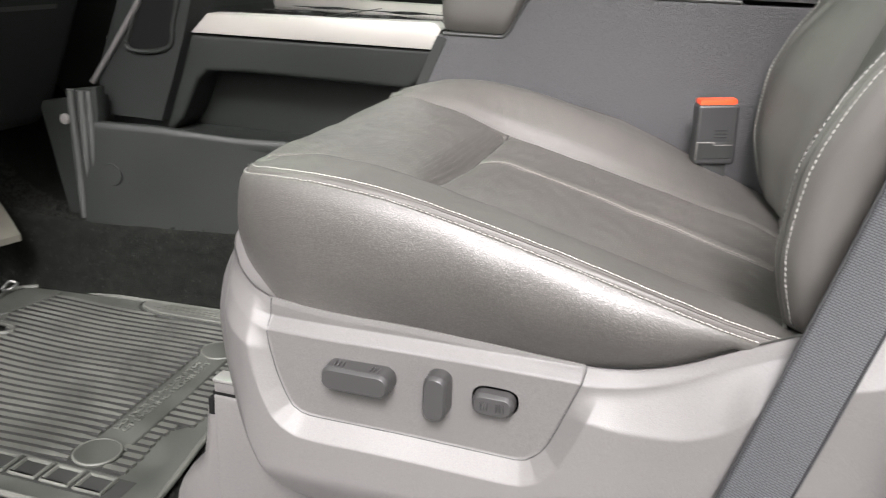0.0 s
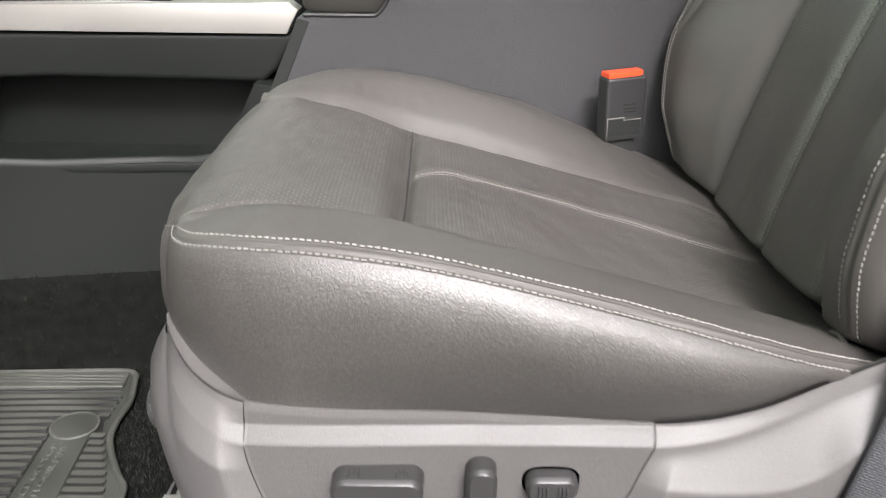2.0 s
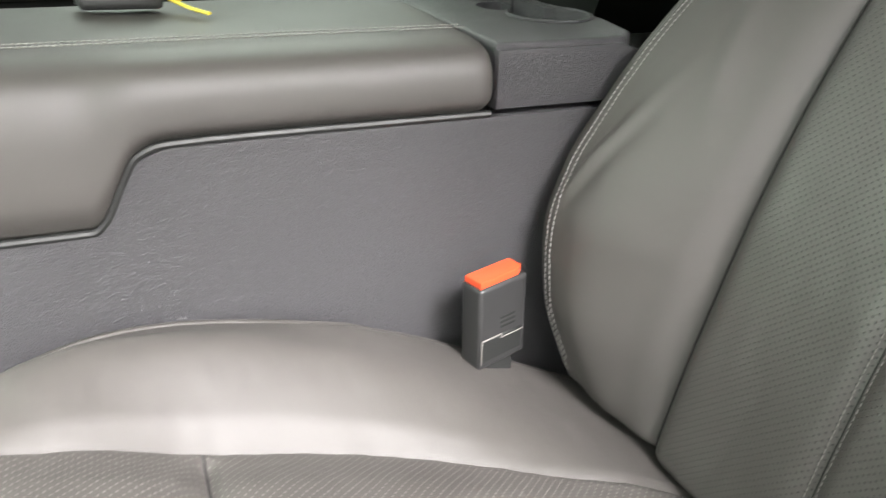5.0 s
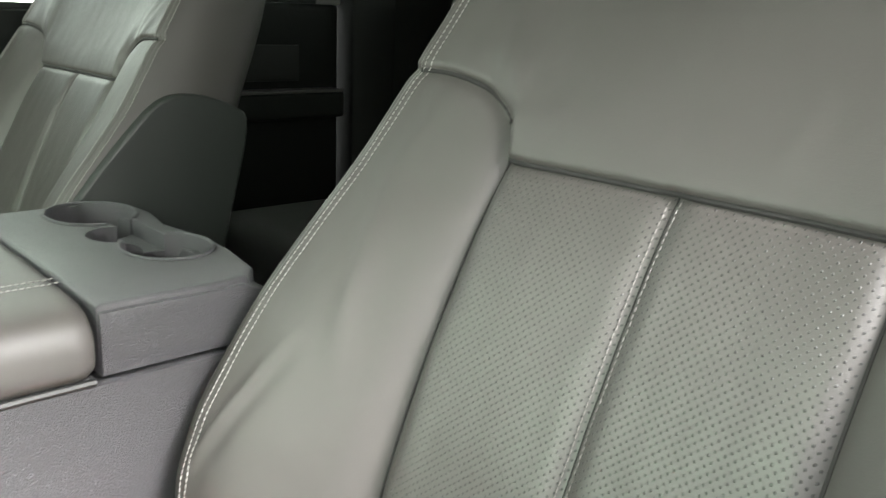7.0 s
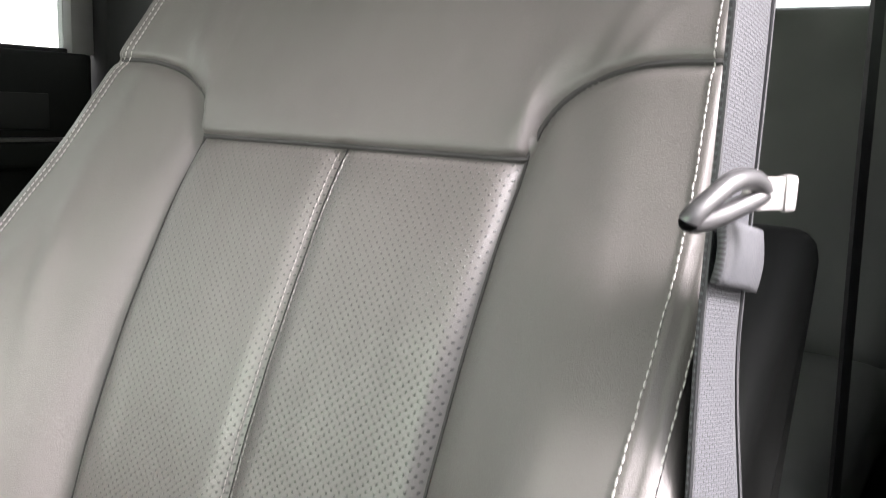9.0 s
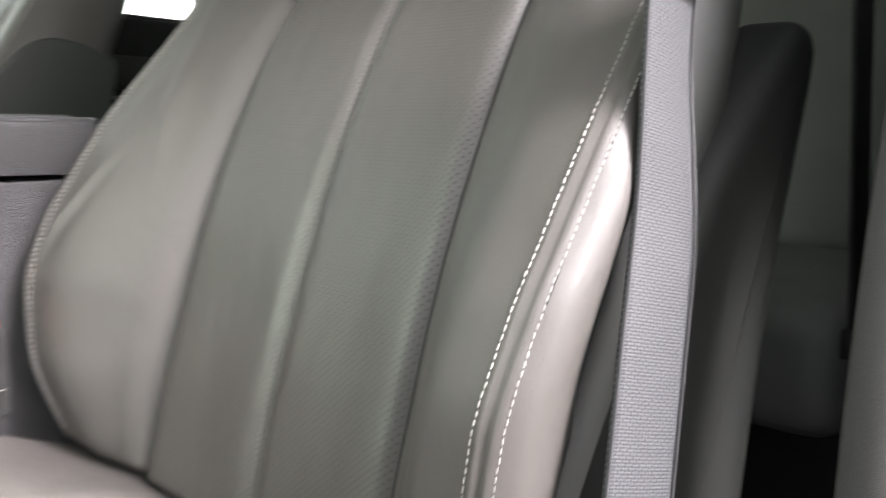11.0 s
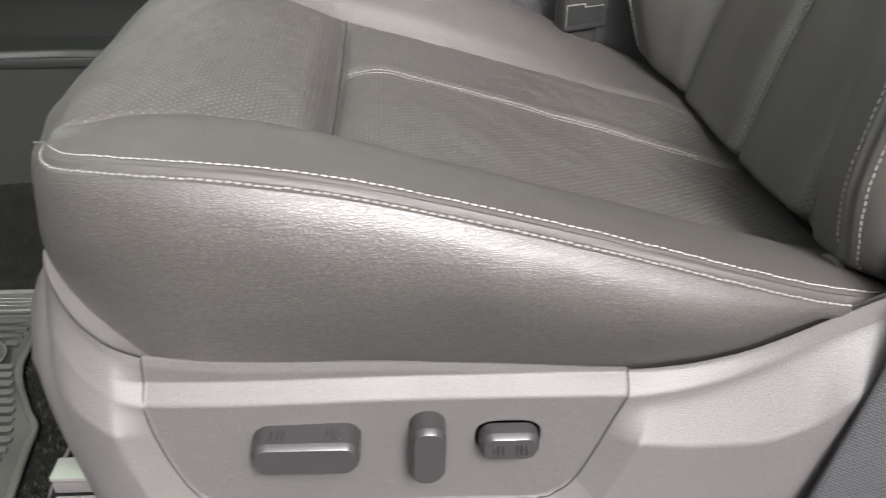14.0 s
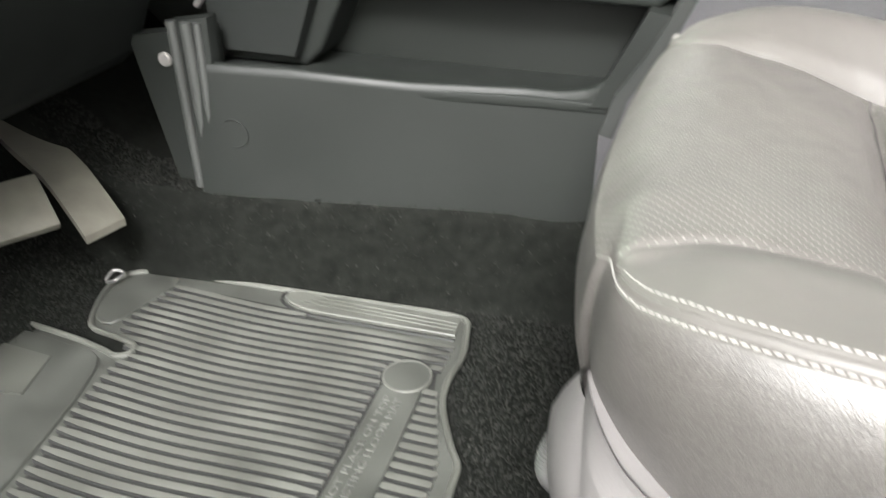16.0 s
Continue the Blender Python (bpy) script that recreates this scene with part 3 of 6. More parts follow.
def back_face(y, z):
    d, SEAM = abs(y - MID), seam_at(y - MID)
    h = reach(1 if y > MID else -1, z)
    c, e = float(pc(z)), float(pbl(z))
    f = monotone([0, 0.08, SEAM - 0.012, SEAM, SEAM + 0.03, h - 0.05, h - 0.012, h], [c + 0.003, c + 0.002, c - 0.001, c + 0.001, c - 0.30 * (c - e), e + 0.12 * (c - e) * 0.5, e, e + 0.006])
    zy = yoke_z(y - MID)
    smooth_over = float(smoothstep(-0.002, 0.04, z - zy))
    x = float(f(min(d, h)))
    if smooth_over > 0:
        plain = monotone([0, 0.09, h - 0.05, h - 0.012, h], [c + 0.003, c - 0.02 * (c - e), e + 0.10 * (c - e), e, e + 0.006])
        x += smooth_over * (float(plain(min(d, h))) - x)

    def dent(q, w, depth):
        return depth * math.exp(-(q / w) ** 2)

    slope = (yoke_z(y - MID + 0.001) - yoke_z(y - MID - 0.001)) / 0.002
    off = (z - zy) / math.sqrt(1 + slope * slope)
    below = float(1 - smoothstep(-0.006, 0.006, off))
    x += below * (dent(d - SEAM, 0.010, 0.0055) + dent(d - SEAM, 0.003, 0.003))
    x += dent(off, 0.0042, 0.0046) + dent(off, 0.012, 0.0014)
    x -= (1 - below) * 0.0018 * float(1 - smoothstep(0.0, 0.12, z - zy))
    x += below * (dent(d, 0.0022, 0.002) + dent(d, 0.010, 0.0055)) if d < SEAM else 0
    z0 = 0.245 + (0.022 if y > MID else 0.034) * (d / 0.28) ** 2
    x += 0.036 * float(smoothstep(z0 + 0.014, z0 - 0.012, z))  # the foot of the backrest curls under
    dd = h - d
    x += dent(dd - 0.0085, 0.002, 0.0024) - dent(dd - 0.0045, 0.0026, 0.0015) - dent(dd - 0.013, 0.0026, 0.0015)
    # body creases in the bolsters and under the yoke
    w = 0.0016 * noise.noise(Vector((y * 14, z * 9, 5))) + 0.0006 * noise.noise(Vector((y * 50, z * 30, 2)))
    if d > SEAM and below > 0.5:
        s = 1 if y > MID else -1
        w -= 0.004 * math.exp(-(((y - MID) * s - 0.215 - 0.25 * (z - 0.56)) / 0.010) ** 2) * math.exp(-((z - 0.60) / 0.07) ** 2) * (1 if s > 0 else 0.0)
        w -= 0.003 * (1.7 * math.exp(-((d - 0.268 - 0.40 * (0.542 - z)) / 0.0055) ** 2) - 0.9 * math.exp(-((d - 0.256 - 0.40 * (0.542 - z)) / 0.007) ** 2)) * math.exp(-((z - 0.50) / 0.05) ** 2) * float(smoothstep(0.010, 0.030, h - d)) * (1 if s > 0 else 0.0)
    if below < 0.5:
        for y0, sl, ln in ((0.50, -0.1, 0.05), (0.485, -0.05, 0.06), (0.13, 0.55, 0.11), (0.11, 0.7, 0.08)):
            q = (y - y0) + sl * (z - zy)
            w -= 0.0022 * math.exp(-(q / 0.010) ** 2) * math.exp(-((z - zy - 0.02) / ln) ** 2)
    return x + w


NI, NB = 46, 40
BR, BC = 211, 2 * (NI + NB) + 1
ZT = 1.055
bz = np.concatenate([np.linspace(0.17, 0.70, 130), np.linspace(0.7025, ZJ, 9), np.linspace(ZJ + 0.0018, 0.79, 37), np.linspace(0.795, ZT, 35)])
verts = []
uvb = []
for i in range(BR):
    for j in range(BC):
        z = float(bz[i])
        q, s = abs(j - NI - NB), 1 if j > NI + NB else -1
        sm, h = seam_at(s), reach(s, z)
        y = MID + s * (sm * q / NI if q <= NI else sm + (h - sm) * (1 - (1 - (q - NI) / NB) ** 1.2))
        verts.append((back_face(y, z), y, z))
        uvb.append((y, z * 1.08))
sets = {"insert": [], "outer": [], "inner": [], "yoke": []}
for f in grid_faces(BR, BC):
    cy = sum(verts[k][1] for k in f) / 4
    cz = sum(verts[k][2] for k in f) / 4
    col = f[0] % BC
    if cz > yoke_z(cy - MID):
        sets["yoke"].append(f)
    elif NB <= col < NB + 2 * NI:
        sets["insert"].append(f)
    else:
        sets["outer" if col < NB else "inner"].append(f)
backrest = sub_mesh("backrest", sets["insert"], M["perf_back"], seat, "perforated leather backrest insert", uvb)
sub_mesh("outer_bolster", sets["outer"], M["leather_soft"], backrest, "smooth leather backrest bolster", uvb)
sub_mesh("inner_bolster", sets["inner"], M["leather_soft"], backrest, "smooth leather backrest bolster", uvb)
sub_mesh("yoke", sets["yoke"], M["leather_soft"], backrest, "creased smooth leather shoulder panel", uvb)
# side walls of the backrest, wrapping to the rear
for s in (-1, 1):
    wv = []
    nz, nd = 100, 16
    for i in range(nz):
        z = 0.17 + (ZT - 0.17) * i / (nz - 1)
        h = reach(s, z)
        x0 = back_face(MID + s * h, z)
        deep = float(np.interp(z, [0.17, 0.4, 0.65, 0.8, 1.055], [0.05, 0.085, 0.055, 0.05, 0.045]))
        for k in range(nd):
            t = k / (nd - 1)
            high = float(smoothstep(0.54, 0.66, z))
            y = MID + s * (h + (0.016 - 0.016 * high) * math.sin(math.pi * t ** 0.7) - (0.010 + 0.014 * high) * t + 0.0012 * noise.noise(Vector((z * 25, t * 4, 8))))
            wv.append((x0 + deep * t, y, z))
    fs = grid_faces(nz, nd)
    link_mesh("side_panel", wv, fs, M["leather_soft"], backrest, "grained leather side of the backrest")
    # rear shell: runs back beside the frame, then turns across behind it
    rv = []
    for i in range(nz):
        z = 0.17 + (ZT - 0.17) * i / (nz - 1)
        h = reach(s, z) - 0.016
        x0 = back_face(MID + s * (h + 0.016), z)
        x1 = x0 + float(np.interp(z, [0.17, 0.4, 0.65, 0.8, 1.055], [0.04, 0.075, 0.055, 0.05, 0.045])) - 0.002
        x2 = max(x1 + 0.02, float(back_rear(z)))
        for k in range(8):
            t = k / 7
            rv.append((x1 + (x2 - 0.03 - x1) * t, MID + s * (h + 0.004 * math.sin(math.pi * t)), z))
        for k in range(1, 9):
            a = math.pi / 2 * k / 8
            rv.append((x2 - 0.03 + 0.03 * math.sin(a), MID + s * (h - 0.03 + 0.03 * math.cos(a)), z))
        rv.append((x2, MID, z))
    link_mesh("back_panel", rv, grid_faces(nz, 17), M["darkgrey"], backrest, "dark moulded backrest rear shell")


def edge_line(s, inset, z0, z1, dx=-0.0008):
    return [Vector((back_face(MID + s * (reach(s, z) - inset), z) + dx, MID + s * (reach(s, z) - inset), z)) for z in np.linspace(z0, z1, 140)]


for s in (-1, 1):
    stitch_line("stitching", edge_line(s, 0.0165 if s < 0 else 0.0235, 0.30, 1.0), backrest, normal=(-0.9, 0.4 * s, 0.2))
    stitch_line("stitching", edge_line(s, 0.0005 if s < 0 else 0.0165, 0.285, 1.0, 0.0 if s < 0 else -0.0008), backrest, normal=(-0.7, 0.7 * s, 0.2))

def seam_cord(name, pts, r, parent):
    return part(name, tube_bm(pts, r, 6), M["seam"], parent, "dark sewn seam")


yk = [Vector((back_face(MID + d, yoke_z(d)) - 0.0004, MID + d, yoke_z(d))) for d in np.concatenate([-SEAM_O - 0.118 * np.linspace(1, 0, 60) ** 2, np.linspace(-SEAM_O + 0.004, SEAM_I - 0.004, 60), SEAM_I + 0.118 * np.linspace(0, 1, 60) ** 2])]
seam_cord("yoke_seam", yk, 0.0023, backrest)
for s in (-1, 1):
    seam_cord("bolster_seam", [Vector((back_face(MID + s * seam_at(s), z) - 0.0003, MID + s * seam_at(s), z)) for z in np.linspace(0.22, ZJ, 90)], 0.0016, backrest)
    stitch_line("stitching", [Vector((back_face(MID + s * 0.0042, z) - 0.0006, MID + s * 0.0042, z)) for z in np.linspace(0.26, ZJ - 0.004, 100)], backrest, r=0.0006, normal=(-1, 0, 0.2)).data.materials[0] = M["thread_dim"]
seam_cord("centre_seam", [Vector((back_face(MID, z) - 0.0002, MID, z)) for z in np.linspace(0.22, ZJ, 90)], 0.0007, backrest)
# black tube that stands in for the shade in the crease between cushion and backrest
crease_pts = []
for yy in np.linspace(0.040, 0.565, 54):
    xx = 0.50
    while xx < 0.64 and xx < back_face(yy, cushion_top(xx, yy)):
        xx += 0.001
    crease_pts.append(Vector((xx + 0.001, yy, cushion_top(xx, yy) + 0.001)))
part("crease_lining", tube_bm(crease_pts, [0.0055 + 0.008 * max(0.0, 1 - k / 9) for k in range(len(crease_pts))], 8), M["lining"], seat, "black tube standing in for shade in the seat crease")
# leather loop sewn to the outboard foot of the backrest
loop_pts = []
for k in range(33):
    a = 2 * math.pi * k / 32
    yy, zz = 0.076 + 0.016 * math.cos(a), 0.2690 + 0.010 * math.sin(a) - 0.25 * 0.016 * math.cos(a)
    loop_pts.append(Vector((back_face(yy, 0.305) + 0.006 + 0.004 * math.sin(a), yy, zz)))
part("foot_loop", tube_bm(loop_pts, 0.0030, 8, cap=False), M["leather_soft"], backrest, "small folded leather loop at the foot")
gz0 = np.linspace(float(ob_y(0.2285)) + 0.006, float(ib_y(0.2285)) - 0.004, 60)
seam_cord("cross_seam", [Vector((0.2285, yy, cushion_top(0.2285, yy) + 0.0003)) for yy in gz0], 0.0014, cushion)
for s in (-1, 1):
    stitch_line("stitching", [Vector((x, MID + s * 0.0045, cushion_top(x, MID + s * 0.0045) + 0.0004)) for x in np.linspace(0.236, 0.575, 90)], cushion, r=0.0006, normal=(0, 0, 1)).data.materials[0] = M["thread_dim"]

# ---- side shield with switch panel ----
sh_bot = monotone([0.045, 0.055, 0.068, 0.0807, 0.0986, 0.1185, 0.1424, 0.1668, 0.25, 0.78], [0.285, 0.226, 0.192, 0.163, 0.108, 0.074, 0.054, 0.049, 0.046, 0.04])
PANEL = [(0.1154, 0.2570), (0.1159, 0.2243), (0.1225, 0.195), (0.1315, 0.170), (0.141, 0.1525), (0.148, 0.1465), (0.157, 0.1428), (0.175, 0.1415), (0.235, 0.1405), (0.30, 0.1388), (0.360, 0.1378), (0.373, 0.1385), (0.3825, 0.1425), (0.395, 0.156), (0.4055, 0.180), (0.415, 0.2065), (0.4235, 0.229), (0.4245, 0.2425)]
panel_poly = np.array(PANEL)


def poly_dist(x, z):
    """Signed distance to the switch panel outline, negative inside; the top edge is open."""
    p = np.array([x, z])
    a, b = panel_poly[:-1], panel_poly[1:]
    ab = b - a
    t = np.clip(((p - a) * ab).sum(1) / (ab ** 2).sum(1), 0, 1)
    d = np.linalg.norm(a + t[:, None] * ab - p, axis=1).min()
    inside = False
    q = PANEL + [(0.4245, 0.30), (0.1154, 0.30)]
    for i in range(len(q)):
        (x1, z1), (x2, z2) = q[i], q[(i + 1) % len(q)]
        if (z1 > z) != (z2 > z) and x < (x2 - x1) * (z - z1) / (z2 - z1) + x1:
            inside = not inside
    return -d if inside else d


crease = monotone([0.045, 0.099, 0.15, 0.40, 0.4357, 0.4565, 0.5026, 0.5413, 0.5633, 0.62, 0.78], [0.230, 0.2115, 0.200, 0.195, 0.197, 0.195, 0.199, 0.214, 0.234, 0.266, 0.31])


def ramp(v, top, soft):
    """min(v, top) with a rounded corner."""
    k = np.clip(0.5 + 0.5 * (top - v) / soft, 0, 1)
    return float(v * k + top * (1 - k) - soft * k * (1 - k) * 0.5)


def shield_y(x, z):
    top = float(sh_top(x))
    s = max(0.0, top - z)
    rim_w = 0.006 + 0.009 * float(smoothstep(0.45, 0.56, x))
    shelf = 0.22 * ramp(s, rim_w, 0.002)
    # the switch panel: a rounded lip, then upright
    lift = top - float(sh_top(min(max(x, 0.1154), 0.4245)))
    fold = ramp(max(0.0, 0.2372 + lift - z), 0.0107, 0.0025)
    # the shield's own face: a broad slope down to a crease, then upright
    u = max(0.0, s - rim_w)
    s2 = max(0.02, top - float(crease(x)) - rim_w)
    slope = 0.0250 * ramp(u, s2, 0.0028) / s2
    lip = fold * float(1 - smoothstep(0.4245, 0.56, x))
    outer = (slope + lip + math.sqrt((slope - lip) ** 2 + 0.003 ** 2)) / 2 - 0.0008 + 0.02 * max(0.0, u - s2)
    d = poly_dist(x, z)
    k = ramp(d, 0.0185, 0.0015) / 0.0185 if d > 0 else 0.0
    y = float(sh_wrap(x)) - shelf - fold * (1 - k) - outer * k
    if d <= 0:
        y += 0.0010 * float(smoothstep(0.0, 0.0015, -d))
    y += 0.016 * float(smoothstep(0.0, 0.05, 0.085 - z))  # tucks in at the foot
    return y


sverts = []
xs_s = np.concatenate([np.linspace(0.0455, 0.11, 26), np.linspace(0.1105, 0.1455, 36), np.linspace(0.147, 0.385, 110), np.linspace(0.386, 0.45, 60), np.linspace(0.455, 0.78, 66)])
tz = np.linspace(0, 1, 190)
for row in range(len(tz)):
    for x in xs_s:
        zb, zt = float(sh_bot(x)), float(sh_top(x))
        top_h = min(0.045, 0.5 * (zt - zb))
        z = zt - top_h * row / 45 if row <= 45 else zt - top_h + (zb - zt + top_h) * (row - 45) / (len(tz) - 46)
        sverts.append((x, shield_y(x, z), z))
NCX = len(xs_s)
allf = grid_faces(len(tz), NCX)
f_in = [f for f in allf if poly_dist(sum(sverts[k][0] for k in f) / 4, sum(sverts[k][2] for k in f) / 4) < 0]
f_set = set(f_in)
f_out = [f for f in allf if f not in f_set]
# rolled top lip and folded front edge, so that the shield has thickness
n0 = len(sverts)
for x in xs_s:
    zt = float(sh_top(x))
    sverts.append((x, float(sh_wrap(x)) + 0.003, zt + 0.0005))
for x in xs_s:
    zt = float(sh_top(x))
    tip = float(1 - smoothstep(0.07, 0.14, x))
    sverts.append((x + 0.012 * tip, float(sh_wrap(x)) + 0.012 + 0.008 * tip, zt - 0.012 + 0.009 * tip))
for k in range(NCX - 1):
    f_out.append((k, k + 1, n0 + k + 1, n0 + k))
    f_out.append((n0 + k, n0 + k + 1, n0 + NCX + k + 1, n0 + NCX + k))
# front flange: turns inboard from the curved front edge
flange_x = monotone([0.02, 0.08, 0.12, 0.15, 0.18, 0.22, 0.25, 0.28, 0.30], [0.086, 0.060, 0.044, 0.033, 0.025, 0.019, 0.021, 0.037, 0.046])
n1 = len(sverts)
cols = [k for k in range(NCX) if xs_s[k] < 0.16]
last = (len(tz) - 1) * NCX
NF = 10
for k in cols:
    x, y, z = sverts[last + k]
    xf = min(float(flange_x(z)), x - 0.004)
    for q in range(1, NF + 1):
        t = q / NF
        c = (xf + 0.25 * (x - xf), y + 0.30 * (0.088 - y))
        sverts.append(((1 - t) ** 2 * x + 2 * t * (1 - t) * c[0] + t * t * xf, (1 - t) ** 2 * y + 2 * t * (1 - t) * c[1] + t * t * 0.088, z - 0.002 * t))
    sverts.append((xf + 0.012, 0.112, z - 0.002))
for a in range(len(cols) - 1):
    row_a = [last + cols[a]] + [n1 + a * (NF + 1) + q for q in range(NF + 1)]
    row_b = [last + cols[a + 1]] + [n1 + (a + 1) * (NF + 1) + q for q in range(NF + 1)]
    for q in range(NF + 1):
        f_out.append((row_a[q], row_b[q], row_b[q + 1], row_a[q + 1]))
verts = sverts
shield = sub_mesh("side_shield", f_out, M["shield"], seat, "grained grey plastic seat side shield")
switch_panel = sub_mesh("switch_panel", f_in, M["panel"], shield, "recessed grey switch panel")
seam_line = smooth_loop([(a, 0, b) for a, b in PANEL], 6, False)
part("panel_seam", tube_bm([(q.x, shield_y(q.x, min(q.z, float(sh_top(q.x)) - 0.001)) - 0.0002, min(q.z, float(sh_top(q.x)) - 0.001)) for q in seam_line], 0.0005, 6), M["dark"], switch_panel, "thin dark joint round the switch panel")


def rounded_bar(cx, cz, lx, lz, proud, ridge, mat, name):
    """A seat switch: a base with a sloping shelf on top and a crisp flat face, proud of the leaning panel."""
    y0 = shield_y(cx, cz) - 0.003
    r0 = 0.44 * min(lx, lz)

    def outline(inset):
        r, hx, hz, pts = max(0.001, r0 - inset), lx / 2 - inset, lz / 2 - inset, []
        for sx, sz, a0 in ((1, 1, 0), (-1, 1, 90), (-1, -1, 180), (1, -1, 270)):
            for k in range(9):
                a = radians(a0 + 90 * k / 8)
                pts.append((sx * (hx - r) + r * math.cos(a), sz * (hz - r) + r * math.sin(a)))
        return pts

    bm = bmesh.new()
    rings = []
    for inset, h, dz in ((-0.0006, -0.007, 0), (0.0, 0.001, 0), (0.0003, proud - 0.0040, 0), (0.0007, proud - 0.0034, 0), (0.0024, proud - 0.0005, 0), (0.0030, proud, 0)):
        rings.append([bm.verts.new((cx + q[0], y0 - h + 0.03 * (q[1] + dz), cz + q[1] + dz)) for q in outline(inset)])
    m = len(rings[0])
    for a, c in zip(rings, rings[1:]):
        for k in range(m):
            bm.faces.new((a[k], a[(k + 1) % m], c[(k + 1) % m], c[k]))
    bm.faces.new(rings[-1])
    ob = part(name, bm, mat, shield, "satin grey seat adjustment switch")
    ob.data.set_sharp_from_angle(angle=radians(24))
    for dx, dz, rl, horiz in ridge:
        rb = box_bm((-0.0006, -0.0012, -rl / 2), (0.0006, 0.0012, rl / 2), 0.0003, 1)
        if horiz:
            bmesh.ops.rotate(rb, cent=(0, 0, 0), matrix=Matrix.Rotation(radians(90), 3, "Y"), verts=rb.verts)
        if dz > 0.004:
            bmesh.ops.rotate(rb, cent=(0, 0, 0), matrix=Matrix.Rotation(radians(90), 3, "X"), verts=rb.verts)
            bmesh.ops.translate(rb, vec=(cx + dx, y0 - proud * 0.42 + 0.015 * lz, cz + lz / 2 + 0.0001), verts=rb.verts)
        else:
            bmesh.ops.translate(rb, vec=(cx + dx, y0 - proud + 0.03 * dz - 0.0004, cz + dz), verts=rb.verts)
        part("rib", rb, mat, ob)
    return ob


rounded_bar(0.2155, 0.1970, 0.069, 0.0245, 0.0185, [(-0.022 + 0.004 * k, 0.006, 0.008, False) for k in range(3)] + [(0.014 + 0.004 * k, 0.006, 0.008, False) for k in range(3)], M["switch"], "power_switch")
rounded_bar(0.2930, 0.1935, 0.0235, 0.0455, 0.017, [], M["switch"], "recline_switch")
rounded_bar(0.3465, 0.1952, 0.0395, 0.0215, 0.0115, [(-0.0105 + 0.003 * k, 0.0, 0.008, False) for k in range(3)] + [(0.0045 + 0.003 * k, 0.0, 0.008, False) for k in range(3)], M["switch"], "lumbar_switch")
gap_bm = bmesh.new()
ring_pts = []
for k in range(40):
    a = 2 * math.pi * k / 40
    ux = (abs(math.cos(a)) ** 0.6) * (1 if math.cos(a) > 0 else -1) * 0.0219
    uz = (abs(math.sin(a)) ** 0.7) * (1 if math.sin(a) > 0 else -1) * 0.0129
    ring_pts.append((0.3465 + ux, shield_y(0.3465, 0.1952) - 0.0008, 0.1952 + uz))
gap_bm.faces.new([gap_bm.verts.new(p) for p in ring_pts])
bmesh.ops.solidify(gap_bm, geom=gap_bm.faces[:], thickness=0.0012)
part("switch_gap", gap_bm, M["dark"], shield, "dark gap round the switch")

# ======================= driver's seat base =======================
cover = [(0.033, -0.094), (0.033, 0.1165), (0.16, 0.1165), (0.60, 0.11), (0.66, 0.05), (0.66, -0.094)]
base = part("rail_cover", prism_bm(cover, "y", 0.03, 0.12, 0.003, 3), M["shield"], seat, "scuffed grey plastic rail cover")
base.location = (0.002, -0.013, 0.0065)
# rounded nose of the cover, flaring towards the carpet
nose_v, NA = [], 33
nose_r = monotone([-0.084, -0.03, 0.0, 0.03, 0.06, 0.095, 0.108, 0.112], [0.078, 0.070, 0.054, 0.028, 0.022, 0.017, 0.013, 0.008])
nose_z = [-0.094, -0.06, -0.03, -0.015, 0.0, 0.015, 0.03, 0.045, 0.06, 0.08, 0.095, 0.103, 0.108, 0.111, 0.112]
for z in nose_z:
    for k in range(NA):
        a = math.pi * k / (NA - 1)
        ca, sa = math.cos(a), math.sin(a)
        ry = 0.045 - 0.004 * float(smoothstep(0.104, 0.112, z))
        nose_v.append((0.034 - float(nose_r(z)) * sa ** 0.62, 0.0755 - ry * math.copysign(abs(ca) ** 0.62, ca), z + 0.0008 * noise.noise(Vector((20 * ca, z * 30, 4)))))
nose_f = [tuple(q[::-1]) for q in grid_faces(len(nose_z), NA)]
link_mesh("nose", nose_v, nose_f, M["shield"], base, "rounded scuffed front of the rail cover")
# near-black blocks paint the shaded hollow round the slide
part("opening", box_bm((0.0275, 0.034, 0.085), (0.036, 0.112, 0.1125), 0.001), M["lining"], base, "near-black block in place of the shaded opening round the slide")
part("slot", merge_bm([box_bm((0.030, 0.0335, 0.1150), (0.50, 0.06, 0.1205), 0.001), box_bm((0.0270, 0.0292, 0.094), (0.0335, 0.04, 0.1135), 0.0006)]), M["lining"], base, "near-black strips in place of the shaded slot for the slide")
part("slide_rail", box_bm((0.033, 0.032, 0.1205), (0.50, 0.05, 0.1340), 0.0015), M["shield"], base, "dull grey slide rail")
part("slide_bead", box_bm((0.033, 0.0290, 0.1340), (0.50, 0.05, 0.1378), 0.0015), M["steel"], base, "bright rail edge")
part("slide_end", box_bm((0.044, 0.050, 0.1340), (0.078, 0.062, 0.1420), 0.0015), M["steel"], base, "bright slide end")
part("seat_riser", box_bm((0.08, 0.11, -0.084), (0.60, 0.56, 0.19), 0.02), M["dark"], base, "dark seat riser in shadow")
loom_path = smooth_loop([(0.080, 0.130, 0.240), (0.050, 0.108, 0.236), (0.030, 0.092, 0.222), (0.022, 0.084, 0.203), (0.026, 0.084, 0.184), (0.046, 0.095, 0.166), (0.080, 0.118, 0.158)], 32, False)
loom = thing("wire_loom", "dull grey corrugated wiring tube beside the seat base", "cable")
